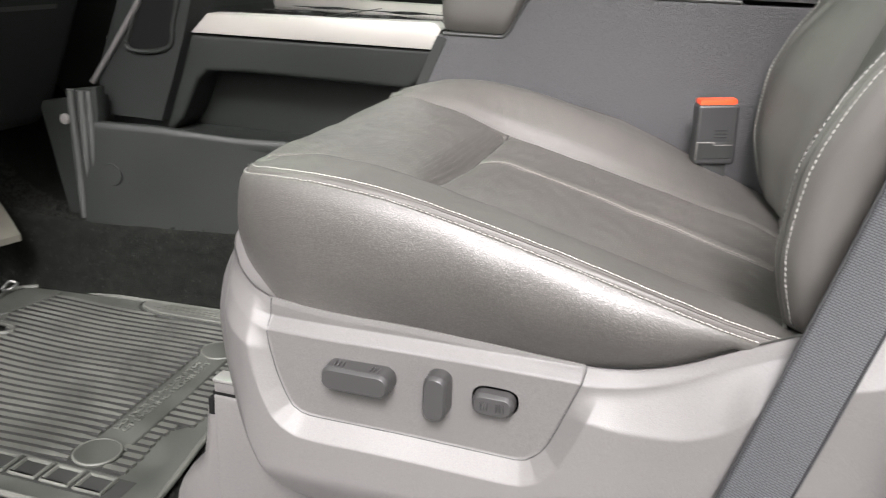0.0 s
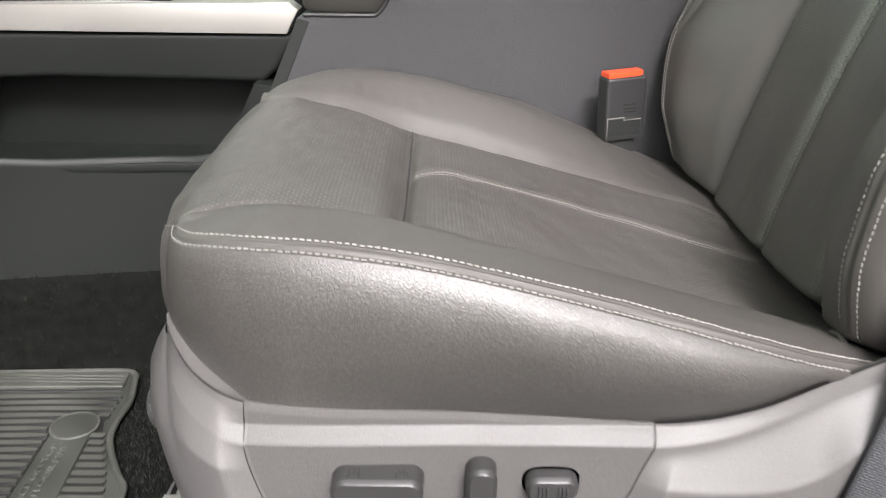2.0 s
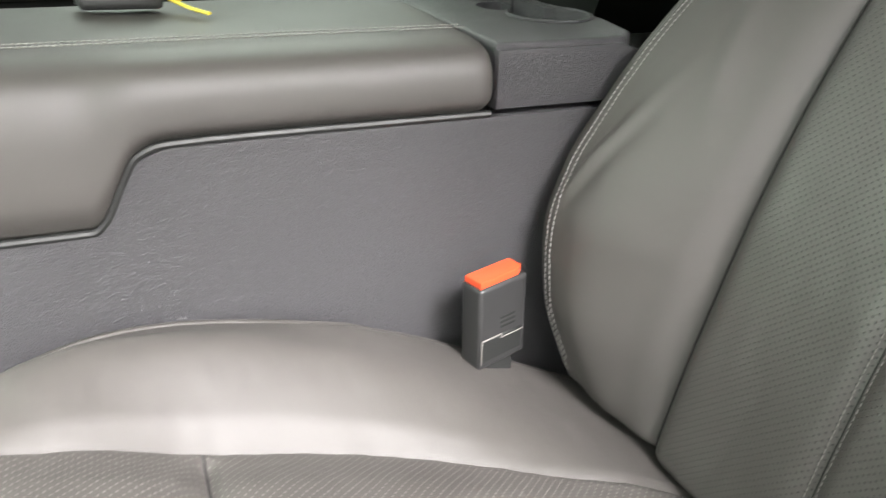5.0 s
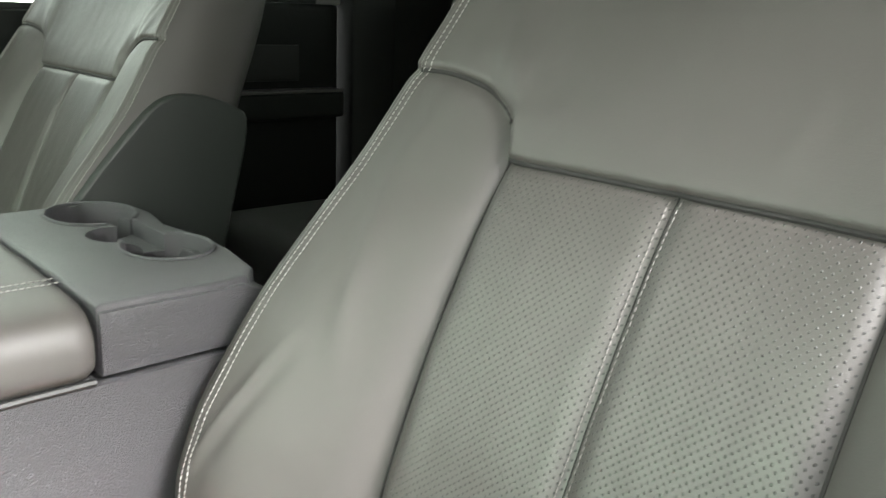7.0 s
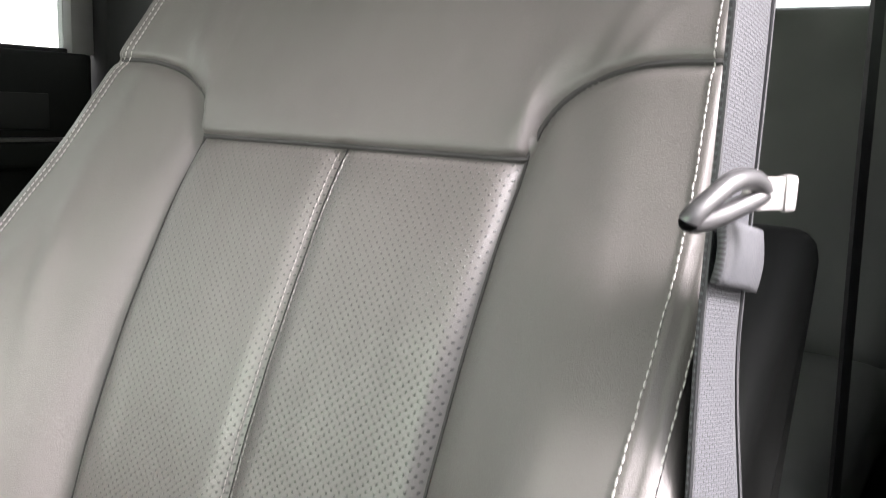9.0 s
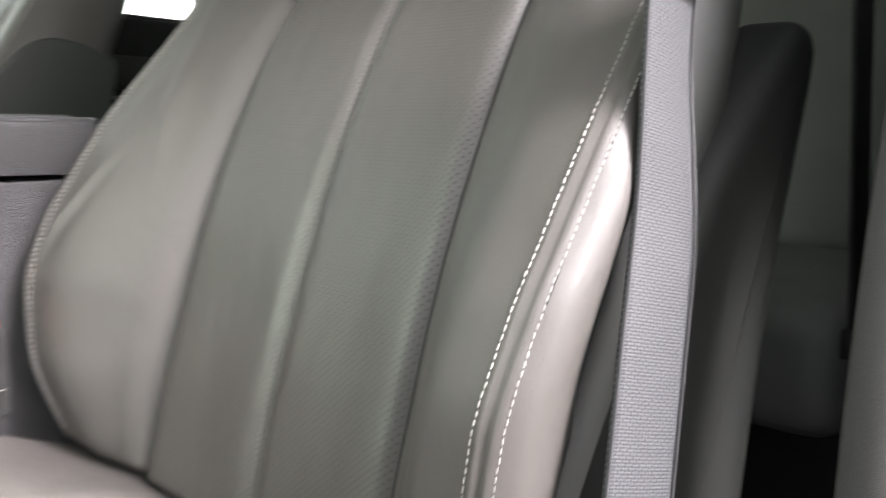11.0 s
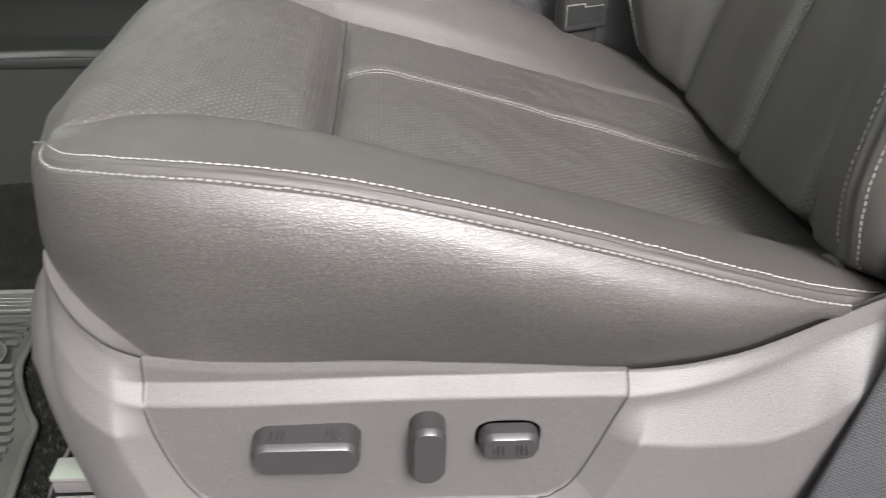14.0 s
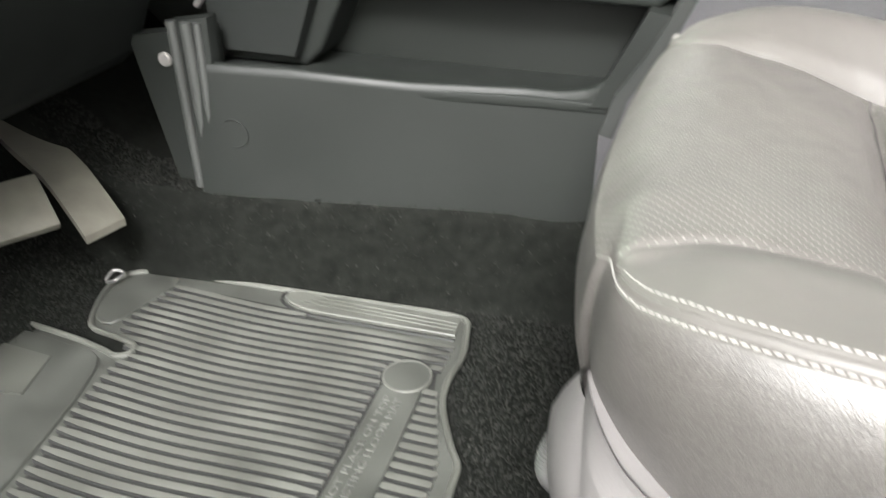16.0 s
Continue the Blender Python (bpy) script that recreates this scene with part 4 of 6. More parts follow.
part("tube", tube_bm(loom_path, [0.0078 + 0.0013 * (k % 4 < 2) for k in range(len(loom_path))], 10), M["loom"], loom, "corrugated cable tube")
part("tape", tube_bm(loom_path[-32:-8], 0.0115, 10), M["black"], loom, "black tape")


# ======================= seat belt =======================
belt = thing("seat_belt", "grey woven seat belt hanging beside the driver seat", "seat belt")
bl_x = monotone([0.0, 0.13, 0.246, 0.36, 0.467, 0.561, 0.66, 0.76, 0.9, 1.15], [0.495, 0.535, 0.570, 0.605, 0.636, 0.664, 0.677, 0.686, 0.695, 0.715])
bl_y = monotone([0.0, 0.13, 0.246, 0.36, 0.467, 0.561, 0.66, 0.8, 0.95, 1.15], [-0.058, -0.043, -0.030, -0.013, -0.002, 0.008, 0.014, 0.016, 0.019, 0.010])
bv, buv = [], []
nb, nw = 140, 9


def belt_at(z, t, out=0.0):
    return Vector((float(bl_x(z)) + 0.0475 * t - 0.30 * out, float(bl_y(z)) - (0.016 - 0.0115 * float(smoothstep(0.50, 0.66, z))) * t - 0.94 * out, z - 0.010 * t))


for i in range(nb):
    z = 1.15 * i / (nb - 1)
    for k in range(nw):
        t = k / (nw - 1)
        bv.append(tuple(belt_at(z, t, 0.0012 * math.sin(math.pi * t))))
        buv.append((0.048 * t, z))
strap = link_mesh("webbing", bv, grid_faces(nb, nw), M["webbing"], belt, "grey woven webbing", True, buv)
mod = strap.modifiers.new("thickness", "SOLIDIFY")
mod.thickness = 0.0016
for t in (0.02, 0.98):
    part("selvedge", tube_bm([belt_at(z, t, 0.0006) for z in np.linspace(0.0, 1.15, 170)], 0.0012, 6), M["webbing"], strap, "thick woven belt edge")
# latch tongue hanging on the belt over a sewn stop fold
grip = smooth_loop([(0.638, 0.006, 0.706), (0.648, 0.000, 0.716), (0.664, -0.005, 0.7235), (0.682, -0.009, 0.7235), (0.692, -0.011, 0.717), (0.678, -0.005, 0.711), (0.655, 0.002, 0.706)], 6)
grip = [Vector((0.635, 0.009, 0.706)) + 0.86 * (q - Vector((0.638, 0.006, 0.706))) for q in grip]
tong = part("latch_tongue", tube_bm(grip + [grip[0]], 0.0045, 10, cap=False), M["black"], belt, "black satin belt tongue grip")
turn = Matrix.Translation((0.686, -0.0080, 0.7150)) @ Matrix.Rotation(radians(-27), 4, "Z")
part("tongue_plate", merge_bm([box_bm((-0.016, -0.0018, -0.007), (0.010, 0.0018, 0.007), 0.0014, 2, turn), box_bm((0.006, -0.003, -0.008), (0.014, 0.003, 0.008), 0.0025, 2, turn)]), M["steel"], tong, "dull steel latch plate")
sf_v = []
for i in range(9):
    for k in range(5):
        sf_v.append(tuple(belt_at(0.703 - 0.028 * i / 8, k / 4 * 1.02 - 0.01, 0.003 + 0.002 * math.sin(math.pi * i / 8))))
fold = link_mesh("stop_fold", sf_v, grid_faces(9, 5), M["webbing"], belt, "sewn belt fold", True, [(0.012 * (k % 5), 0.006 * (k // 5)) for k in range(45)])
fold.modifiers.new("thickness", "SOLIDIFY").thickness = 0.004

# ======================= buckle =======================
buckle = thing("belt_buckle", "black seat belt buckle with an orange red release button", "belt buckle")
bm_m = Matrix.Translation((0.513, 0.612, 0.300)) @ Euler((radians(2), radians(-3), radians(18))).to_matrix().to_4x4()
part("housing", box_bm((-0.0295, -0.014, 0.0), (0.0295, 0.014, 0.088), 0.005, 3, bm_m), M["black"], buckle, "black plastic buckle housing")
part("release_button", prism_bm([(-0.027, -0.011), (0.020, -0.011), (0.027, -0.006), (0.027, 0.011), (-0.027, 0.011)], "z", 0.084, 0.0945, 0.002, 2), M["red"], buckle, "orange red release button").matrix_basis = bm_m
part("label_band", box_bm((-0.0280, -0.0152, 0.008), (0.024, 0.010, 0.034), 0.002, 1, bm_m), M["dark"], buckle, "peeling black label")
for q0, q1 in (((-0.0285, 0.033), (-0.004, 0.0345)), ((-0.004, 0.029), (-0.0025, 0.0345)), ((-0.0025, 0.029), (0.0235, 0.0303)), ((-0.0286, 0.008), (-0.0275, 0.033))):
    part("label_edge", box_bm((q0[0], -0.0160, q0[1]), (q1[0], -0.0145, q1[1]), 0.0004, 1, bm_m), M["thread_dim"], buckle, "pale torn label edge")
for k in range(3):
    part("label_text", box_bm((-0.004, -0.0148, 0.040 + 0.005 * k), (0.014, -0.0138, 0.042 + 0.005 * k), 0.0, 1, bm_m), M["darkgrey"], buckle)
part("stalk", box_bm((-0.018, -0.008, -0.16), (0.020, 0.008, 0.004), 0.004, 2, bm_m), M["dark"], buckle, "black buckle stalk")

# ======================= rear part of the centre console =======================
console = thing("centre_console", "charcoal grained plastic centre console with a padded lid and cup tray", "centre console")
CY = 0.664
side_out = [(0.068, 0.450), (0.172, 0.4505), (0.186, 0.462), (0.199, 0.492), (0.211, 0.511), (0.235, 0.520), (0.30, 0.5215), (0.53, 0.5225), (0.66, 0.524), (0.685, 0.515), (0.69, 0.49), (0.69, -0.08), (-0.046, -0.08), (-0.046, 0.062), (-0.045, 0.20), (-0.030, 0.252), (0.0, 0.30), (0.022, 0.345)]
part("body", prism_bm(side_out, "y", CY, 1.03, 0.0025, 2), M["console"], console, "charcoal grained console side")

# flat strip along the front edge, coloured dark like a chamfer in shade
edge_out = [(-0.045, 0.20), (-0.030, 0.252), (0.0, 0.30), (0.022, 0.345), (0.066, 0.4485)]
part("front_edge", prism_bm(edge_out + [(a + 0.017, b - 0.004) for a, b in edge_out[::-1]], "y", CY - 0.0012, CY + 0.006, 0.0008, 1), M["darkgrey"], console, "flat dark strip standing in for the shaded front chamfer")

# padded lid: a soft section swept along the console, its lower edge dropping at the front
sec = [(0.668, 0.0), (0.656, 0.012), (0.654, 0.030), (0.657, 0.050), (0.668, 0.066), (0.690, 0.0735), (0.735, 0.0765), (0.85, 0.080), (0.96, 0.0765), (1.02, 0.066), (1.034, 0.045), (1.034, 0.0)]
sec = [tuple(p)[:2] for p in smooth_loop([(a, b, 0) for a, b in sec], 4, False)]
lid_low = monotone([0.07, 0.172, 0.184, 0.199, 0.213, 0.235, 0.30, 0.5235], [0.4555, 0.4560, 0.466, 0.495, 0.5175, 0.5255, 0.5275, 0.5285])
lv, lf = [], []
xs_l = np.concatenate([[0.0725, 0.073, 0.0755, 0.081, 0.092], np.linspace(0.11, 0.50, 60), [0.509, 0.517, 0.5215, 0.5235, 0.524]])
for x in xs_l:
    sq = min(1.0, math.sqrt(max(0.0, 1 - max(0, (0.092 - x) / 0.0197) ** 2)) if x < 0.092 else (math.sqrt(max(0.0, 1 - ((x - 0.509) / 0.0152) ** 2)) if x > 0.509 else 1.0))
    zl = float(lid_low(x))
    for y, h in sec:
        z = zl + (0.592 - zl) * (h / 0.0765)
        cy, cz = 0.845, (zl + 0.592) / 2
        lv.append((x, cy + (y - cy) * (0.94 + 0.06 * sq), cz + (z - cz) * (0.80 + 0.20 * sq)))
ns = len(sec)
lf = grid_faces(len(xs_l), ns)
lf += [(i * ns, (i + 1) * ns, (i + 1) * ns + ns - 1, i * ns + ns - 1) for i in range(len(xs_l) - 1)]
lf += [tuple(range(ns)), tuple(range((len(xs_l) - 1) * ns + ns - 1, (len(xs_l) - 1) * ns - 1, -1))]
lid = link_mesh("lid", lv, lf, M["leather_soft"], console, "padded grey leather armrest lid with double stitching")
lid.data.set_sharp_from_angle(angle=radians(60))
for y0 in (0.728, 0.742):
    stitch_line("stitching", [Vector((x, y0 + 0.006 * (0.5 - x), 0.5935 + 0.001)) for x in np.linspace(0.10, 0.522, 100)], lid, r=0.0008, normal=(0, 0, 1))
gp = [Vector((x, 0.6662, float(lid_low(x)) - 0.003)) for x in np.linspace(0.075, 0.524, 120)]
part("gap_line", tube_bm(gp, 0.0036, 8), M["dark"], console, "dark gap under the lid")

# cup tray behind the lid, with two round wells and a smaller one between them
TZ = 0.5895
tray_out = [(0.5285, 0.668), (0.5285, 1.03), (0.63, 1.03), (0.676, 1.026), (0.697, 1.00), (0.701, 0.95), (0.690, 0.89), (0.701, 0.82), (0.698, 0.76), (0.686, 0.695), (0.668, 0.672), (0.64, 0.666)]
wells = [(0.640, 0.972, 0.046, 0.050), (0.650, 0.800, 0.041, 0.050), (0.626, 0.872, 0.027, 0.036)]


def carve(name, solid, cutters, mat, parent, label):
    """Cut closed shapes out of a solid, once, and keep the result as a plain mesh."""
    ob = part(name, solid, mat)
    cuts = [part("cutter", c, mat) for c in cutters]
    for c in cuts:
        m = ob.modifiers.new("cut", "BOOLEAN")
        m.operation, m.object, m.solver = "DIFFERENCE", c, "EXACT"
    bpy.context.view_layer.update()
    me = bpy.data.meshes.new_from_object(ob.evaluated_get(bpy.context.evaluated_depsgraph_get()))
    ob.modifiers.clear()
    old = ob.data
    ob.data = me
    bpy.data.meshes.remove(old)
    for c in cuts:
        m = c.data
        bpy.data.objects.remove(c)
        bpy.data.meshes.remove(m)
    me.polygons.foreach_set("use_smooth", [True] * len(me.polygons))
    me.set_sharp_from_angle(angle=radians(32))
    ob.parent = parent
    return tagged(ob, label)


def oval(a, b, r, grow=0.0, n=56):
    return [(a + (r + grow) * math.cos(2 * math.pi * k / n), b + 1.22 * (r + grow) * math.sin(2 * math.pi * k / n)) for k in range(n)]


cut_list = [prism_bm(oval(a, b2, r), "z", TZ - dp, TZ + 0.05, 0) for a, b2, r, dp in wells]
cut_list.append(prism_bm([(0.640, 0.835), (0.668, 0.835), (0.668, 0.925), (0.640, 0.925)], "z", TZ - 0.018, TZ + 0.05, 0))
tray = carve("cup_tray", prism_bm([(q[0], q[1]) for q in smooth_loop([(a, c, 0) for a, c in tray_out], 1)], "z", 0.535, TZ, 0.007, 4), cut_list, M["console"], console, "charcoal tray with cup wells")
for a, b2, r, dp in wells[:2]:
    ring = [(q[0], q[1], TZ + 0.0006) for q in oval(a, b2, r, 0.002, 72) if all(math.hypot(q[0] - c, (q[1] - d) / 1.22) > e for c, d, e, _ in wells if (c, d) != (a, b2)) and not (0.638 < q[0] < 0.670 and 0.833 < q[1] < 0.927)]
    cuts = [k for k in range(len(ring)) if (Vector(ring[k]) - Vector(ring[k - 1])).length > 0.012]
    ring = ring[cuts[0]:] + ring[:cuts[0]] if cuts else ring
    run = [ring[0]]
    for q in ring[1:]:
        if (Vector(q) - Vector(run[-1])).length > 0.012:
            part("well_lip", tube_bm(run, 0.0022, 6), M["console"], tray, "raised lip")
            run = [q]
        else:
            run.append(q)
    if len(run) > 2:
        part("well_lip", tube_bm(run, 0.0022, 6), M["console"], tray, "raised lip")
part("tray_side", prism_bm([(0.5290, 0.529), (0.5290, 0.584), (0.66, 0.584), (0.684, 0.575), (0.692, 0.548), (0.692, 0.5295)], "y", 0.6628, 0.70, 0.004, 2), M["console"], tray, "grained side of the tray")
part("tray_end", box_bm((0.680, 0.70, 0.53), (0.692, 1.028, 0.576), 0.005), M["console"], tray)

# key fob with a yellow tie on the lid
fob = thing("key_fob", "black and silver key fob lying on the console lid", "key fob")
fm = Matrix.Translation((0.222, 0.885, 0.6115)) @ Euler((0, radians(2), radians(8))).to_matrix().to_4x4()
part("case", box_bm((-0.042, -0.020, -0.0115), (0.036, 0.020, 0.004), 0.006, 3, fm), M["black"], fob, "black fob case")
part("face", box_bm((-0.038, -0.017, 0.0035), (0.028, 0.017, 0.0075), 0.003, 2, fm), M["silver"], fob, "silver button face")
for x0 in (-0.016, 0.006):
    part("groove", box_bm((x0 - 0.0008, -0.017, 0.0072), (x0 + 0.0008, 0.017, 0.0082), 0.0, 1, fm), M["dark"], fob)
part("ring_loop", box_bm((0.028, -0.008, -0.006), (0.046, 0.008, 0.005), 0.003, 2, fm), M["black"], fob)
tie = thing("yellow_tie", "yellow plastic tie through the key fob on the lid", "cable tie")
tp = smooth_loop([(0.270, 0.882, 0.606), (0.285, 0.905, 0.617), (0.320, 0.965, 0.628), (0.362, 1.045, 0.632)], 8, False)
tvv, n_t = [], len(tp)
for p in tp:
    for o in ((0.0, -0.0, 0.0035), (0.0045, -0.002, -0.0035), (0.0055, -0.0025, -0.003), (0.001, 0.0, 0.004)):
        tvv.append(tuple(p + Vector(o)))
link_mesh("strip", tvv, [(i * 4 + k, i * 4 + (k + 1) % 4, (i + 1) * 4 + (k + 1) % 4, (i + 1) * 4 + k) for i in range(n_t - 1) for k in range(4)] + [(0, 1, 2, 3), tuple((n_t - 1) * 4 + k for k in (3, 2, 1, 0))], M["yellow"], tie, "bright yellow plastic strip", False)
part("tail", tube_bm([(0.258, 0.884, 0.612), (0.268, 0.876, 0.607), (0.284, 0.850, 0.602), (0.298, 0.824, 0.6005)], 0.0018, 6), M["yellow"], tie, "short tie tail")

# ======================= front part of the console =======================
front = thing("console_front", "dark grey plastic front console with a storage pocket and silver trim", "console")


def lean_y(x):
    return float(np.interp(x, [-0.70, -0.566, -0.145, -0.04], [0.585, 0.597, 0.664, 0.664]))


# lower panel under the pocket rim, running forward and inboard
low_v, nu, nv2 = [], 60, 22
for i in range(nu):
    x = -0.600 + 0.565 * i / (nu - 1)
    rim_z = float(np.interp(x, [-0.60, -0.46, -0.40, -0.30, -0.10, -0.06, -0.035], [0.256, 0.254, 0.250, 0.244, 0.244, 0.252, 0.276]))
    for k in range(nv2):
        t = k / (nv2 - 1)
        zb = 0.03
        z = zb + (rim_z - zb) * min(1.0, t * 1.10)
        over = max(0.0, t * 1.10 - 1.0) / 0.10
        y = lean_y(x) + 0.0035 + 0.012 * (z - 0.06) / 0.2 + 0.012 * over ** 0.8 + 0.004 * (over > 0)
        low_v.append((x, y, z - 0.004 * over + 0.0035 * math.sin(min(1, over) * math.pi)))
low_panel = link_mesh("lower_panel", low_v, grid_faces(nu, nv2), M["console_smooth"], front, "dark grey lower console panel")
# pocket: floor, back, top and ends
part("pocket_back", box_bm((-0.60, 0.775, 0.20), (0.03, 0.79, 0.44), 0.004), M["console_smooth"], front, "shadowed back of the pocket")
part("pocket_floor", prism_bm([(-0.60, 0.615), (-0.14, 0.674), (-0.02, 0.676), (-0.02, 0.79), (-0.60, 0.79)], "z", 0.222, 0.236, 0.003), M["console_smooth"], front, "pocket floor")
pf = [(-0.60, 0.236), (-0.468, 0.236), (-0.44, 0.262), (-0.405, 0.335), (-0.385, 0.352), (-0.30, 0.3555), (-0.03, 0.352), (0.008, 0.352), (0.03, 0.372), (0.058, 0.422), (-0.42, 0.418), (-0.50, 0.415), (-0.60, 0.40)]
part("upper_band", prism_bm(pf, "y", 0.698, 0.80, 0.010, 4), M["console_smooth"], front, "dark band over the pocket")
part("pocket_end", prism_bm([(-0.06, 0.232), (-0.028, 0.232), (0.03, 0.352), (0.0, 0.356)], "y", 0.672, 0.80, 0.004), M["console_smooth"], front, "slanted pocket end")
part("silver_trim", prism_bm([(-0.410, 0.4205), (0.046, 0.4220), (0.064, 0.4560), (0.050, 0.466), (-0.375, 0.456)], "y", 0.692, 0.735, 0.003, 2), M["silver"], front, "satin silver trim strip")
cups = [(-0.075, 0.79), (-0.235, 0.79), (-0.075, 0.91), (-0.235, 0.91)]
part("plate_rim", prism_bm([(-0.405, 0.985), (0.06, 0.985), (0.06, 1.02), (-0.405, 1.02)], "z", 0.44, 0.475, 0.006), M["silver"], front, "silver rim")
part("core", box_bm((-0.62, 0.80, -0.08), (0.05, 1.02, 0.385), 0.006), M["console_smooth"], front)
cup_cuts = []
for cx, cy2 in cups:
    cup_cuts.append(prism_bm([(cx + 0.040 * math.cos(a), cy2 + 0.040 * math.sin(a)) for a in (2 * math.pi * k / 48 for k in range(48))], "z", 0.44, 0.48, 0))
    cup_cuts.append(prism_bm([tuple(q)[:2] for q in smooth_loop([(cx - 0.066, cy2 - 0.012, 0), (cx + 0.066, cy2 - 0.012, 0), (cx + 0.066, cy2 + 0.012, 0), (cx - 0.066, cy2 + 0.012, 0)], 5)], "z", 0.44, 0.48, 0))
carve("cup_plate", prism_bm([(-0.40, 0.715), (0.054, 0.715), (0.054, 0.99), (-0.40, 0.99)], "z", 0.452, 0.462, 0.003), cup_cuts, M["chrome"], front, "bright chrome cup holder plate")
for cx, cy2 in cups:
    well = part("cup_well", merge_bm([tube_bm([(cx, cy2, 0.455), (cx, cy2, 0.43), (cx, cy2, 0.392)], [0.042, 0.041, 0.037], 40, cap=False), cyl_bm((cx, cy2, 0.391), 0.040, 0.004, "z", 40)]), M["dark"], front, "black cup well")
    part("cup_finger", box_bm((cx - 0.068, cy2 - 0.020, 0.444), (cx + 0.068, cy2 + 0.020, 0.4495), 0.003), M["dark"], well, "black rubber finger")
part("plate_joint", box_bm((-0.1565, 0.718, 0.4615), (-0.1545, 0.985, 0.4628), 0), M["dark"], front, "thin joint across the plate")
# embossed round cap on the lower panel
ring_path = [Vector((-0.541 + 0.0205 * math.cos(a), lean_y(-0.541) + 0.0088 - 0.0006, 0.160 + 0.0205 * math.sin(a))) for a in np.linspace(0, 2 * math.pi, 40)]
part("round_cap", tube_bm(ring_path, 0.0009, 6), M["console_smooth"], low_panel, "embossed round cap")
# centre stack leg, small niche and the bright edge strip
stack = thing("centre_stack", "dark grey lower centre stack over the console", "dashboard")
part("leg", prism_bm([(-0.605, 0.258), (-0.470, 0.256), (-0.44, 0.335), (-0.41, 0.42), (-0.38, 0.52), (-0.34, 0.70), (-0.46, 0.70), (-0.535, 0.50), (-0.60, 0.345)], "y", 0.672, 0.99, 0.006, 2), M["dash"], stack, "slanted stack leg")
# flat black panel instead of a hollow, its shade painted in
part("niche", prism_bm([(-0.528, 0.386), (-0.446, 0.392), (-0.430, 0.440), (-0.420, 0.50), (-0.492, 0.50), (-0.512, 0.440)], "y", 0.6705, 0.70, 0.001), M["lining"], stack, "near-black panel in place of the shaded niche")
niche_rim = smooth_loop([(-0.528, 0.6700, 0.386), (-0.446, 0.6700, 0.392), (-0.430, 0.6700, 0.440), (-0.420, 0.6700, 0.50), (-0.492, 0.6700, 0.50), (-0.512, 0.6700, 0.440)], 6)
part("niche_rim", tube_bm(niche_rim + [niche_rim[0]], 0.0045, 8, cap=False), M["console_smooth"], stack, "rounded niche rim")
part("edge_strip", tube_bm([(-0.612, 0.668, 0.318), (-0.560, 0.668, 0.385), (-0.500, 0.668, 0.467), (-0.462, 0.668, 0.56)], 0.0055, 8), M["panel"], stack, "satin edge strip")
# ribbed post and side plate ahead of the console
post = thing("ribbed_post", "grey ribbed vertical post beside the pedals", "post")
part("plate", prism_bm([(-0.705, 0.28), (-0.575, 0.30), (-0.571, 0.056), (-0.657, 0.052)], "y", 0.628, 0.66, 0.003), M["console_smooth"], post, "flat side plate")
part("post_core", prism_bm([(-0.625, 0.31), (-0.563, 0.32), (-0.571, 0.048), (-0.587, 0.034), (-0.619, 0.055)], "y", 0.614, 0.64, 0.004), M["console_smooth"], post)
for x0, x1, r in ((-0.618, -0.612, 0.0075), (-0.595, -0.592, 0.0085), (-0.578, -0.580, 0.006)):
    part("rib", tube_bm([(x0, 0.612, 0.312), (x1, 0.612, 0.068)], r, 10), M["post"], post, "pale vertical rib")
part("screw", cyl_bm((-0.647, 0.625, 0.252), 0.010, 0.008, "y", 20, 0.002), M["steel"], post, "steel screw head")

# ======================= dashboard and pedals =======================
dash = thing("lower_dashboard", "dark grey lower dashboard over the footwell", "dashboard")
part("knee_panel", prism_bm([(-1.10, 0.26), (-0.86, 0.225), (-0.74, 0.232), (-0.705, 0.262), (-0.66, 0.36), (-0.60, 0.50), (-0.58, 0.72), (-1.10, 0.72)], "y", -0.10, 0.664, 0.02, 3), M["dash"], dash, "dark knee panel")
part("pocket_recess", prism_bm([(-0.70, 0.445), (-0.618, 0.455), (-0.606, 0.50), (-0.66, 0.52)], "y", 0.25, 0.60, 0.004), M["dark"], dash, "dark recess")
accel = thing("accelerator_pedal", "worn pale accelerator pedal", "pedal")
arc = smooth_loop([(-0.95, 0.60, 0.16), (-0.88, 0.575, 0.125), (-0.80, 0.545, 0.10), (-0.735, 0.510, 0.075), (-0.688, 0.484, 0.052)], 6, False)
av = []
for p in arc:
    for dy, dz in ((-0.032, 0.0), (0.032, 0.0), (0.032, -0.012), (-0.032, -0.012)):
        av.append((p.x + 0.25 * dy, p.y + dy, p.z + dz))
link_mesh("pad", av, [(i * 4 + k, (i + 1) * 4 + k, (i + 1) * 4 + (k + 1) % 4, i * 4 + (k + 1) % 4) for i in range(len(arc) - 1) for k in range(4)] + [(0, 1, 2, 3), tuple((len(arc) - 1) * 4 + k for k in (3, 2, 1, 0))], M["pedal"], accel, "worn grey pedal pad", False)
part("arm", tube_bm([(-0.93, 0.60, 0.14), (-1.0, 0.62, 0.25), (-1.05, 0.62, 0.40)], 0.012, 8), M["dark"], accel, "black pedal arm")
brake = thing("brake_pedal", "worn pale brake pedal pad", "pedal")
bmx = Matrix.Translation((-0.80, 0.425, 0.085)) @ Euler((0, radians(35), radians(-32))).to_matrix().to_4x4()
part("pad", box_bm((-0.045, -0.075, -0.008), (0.045, 0.060, 0.008), 0.006, 2, bmx), M["pedal"], brake, "worn ribbed pad")
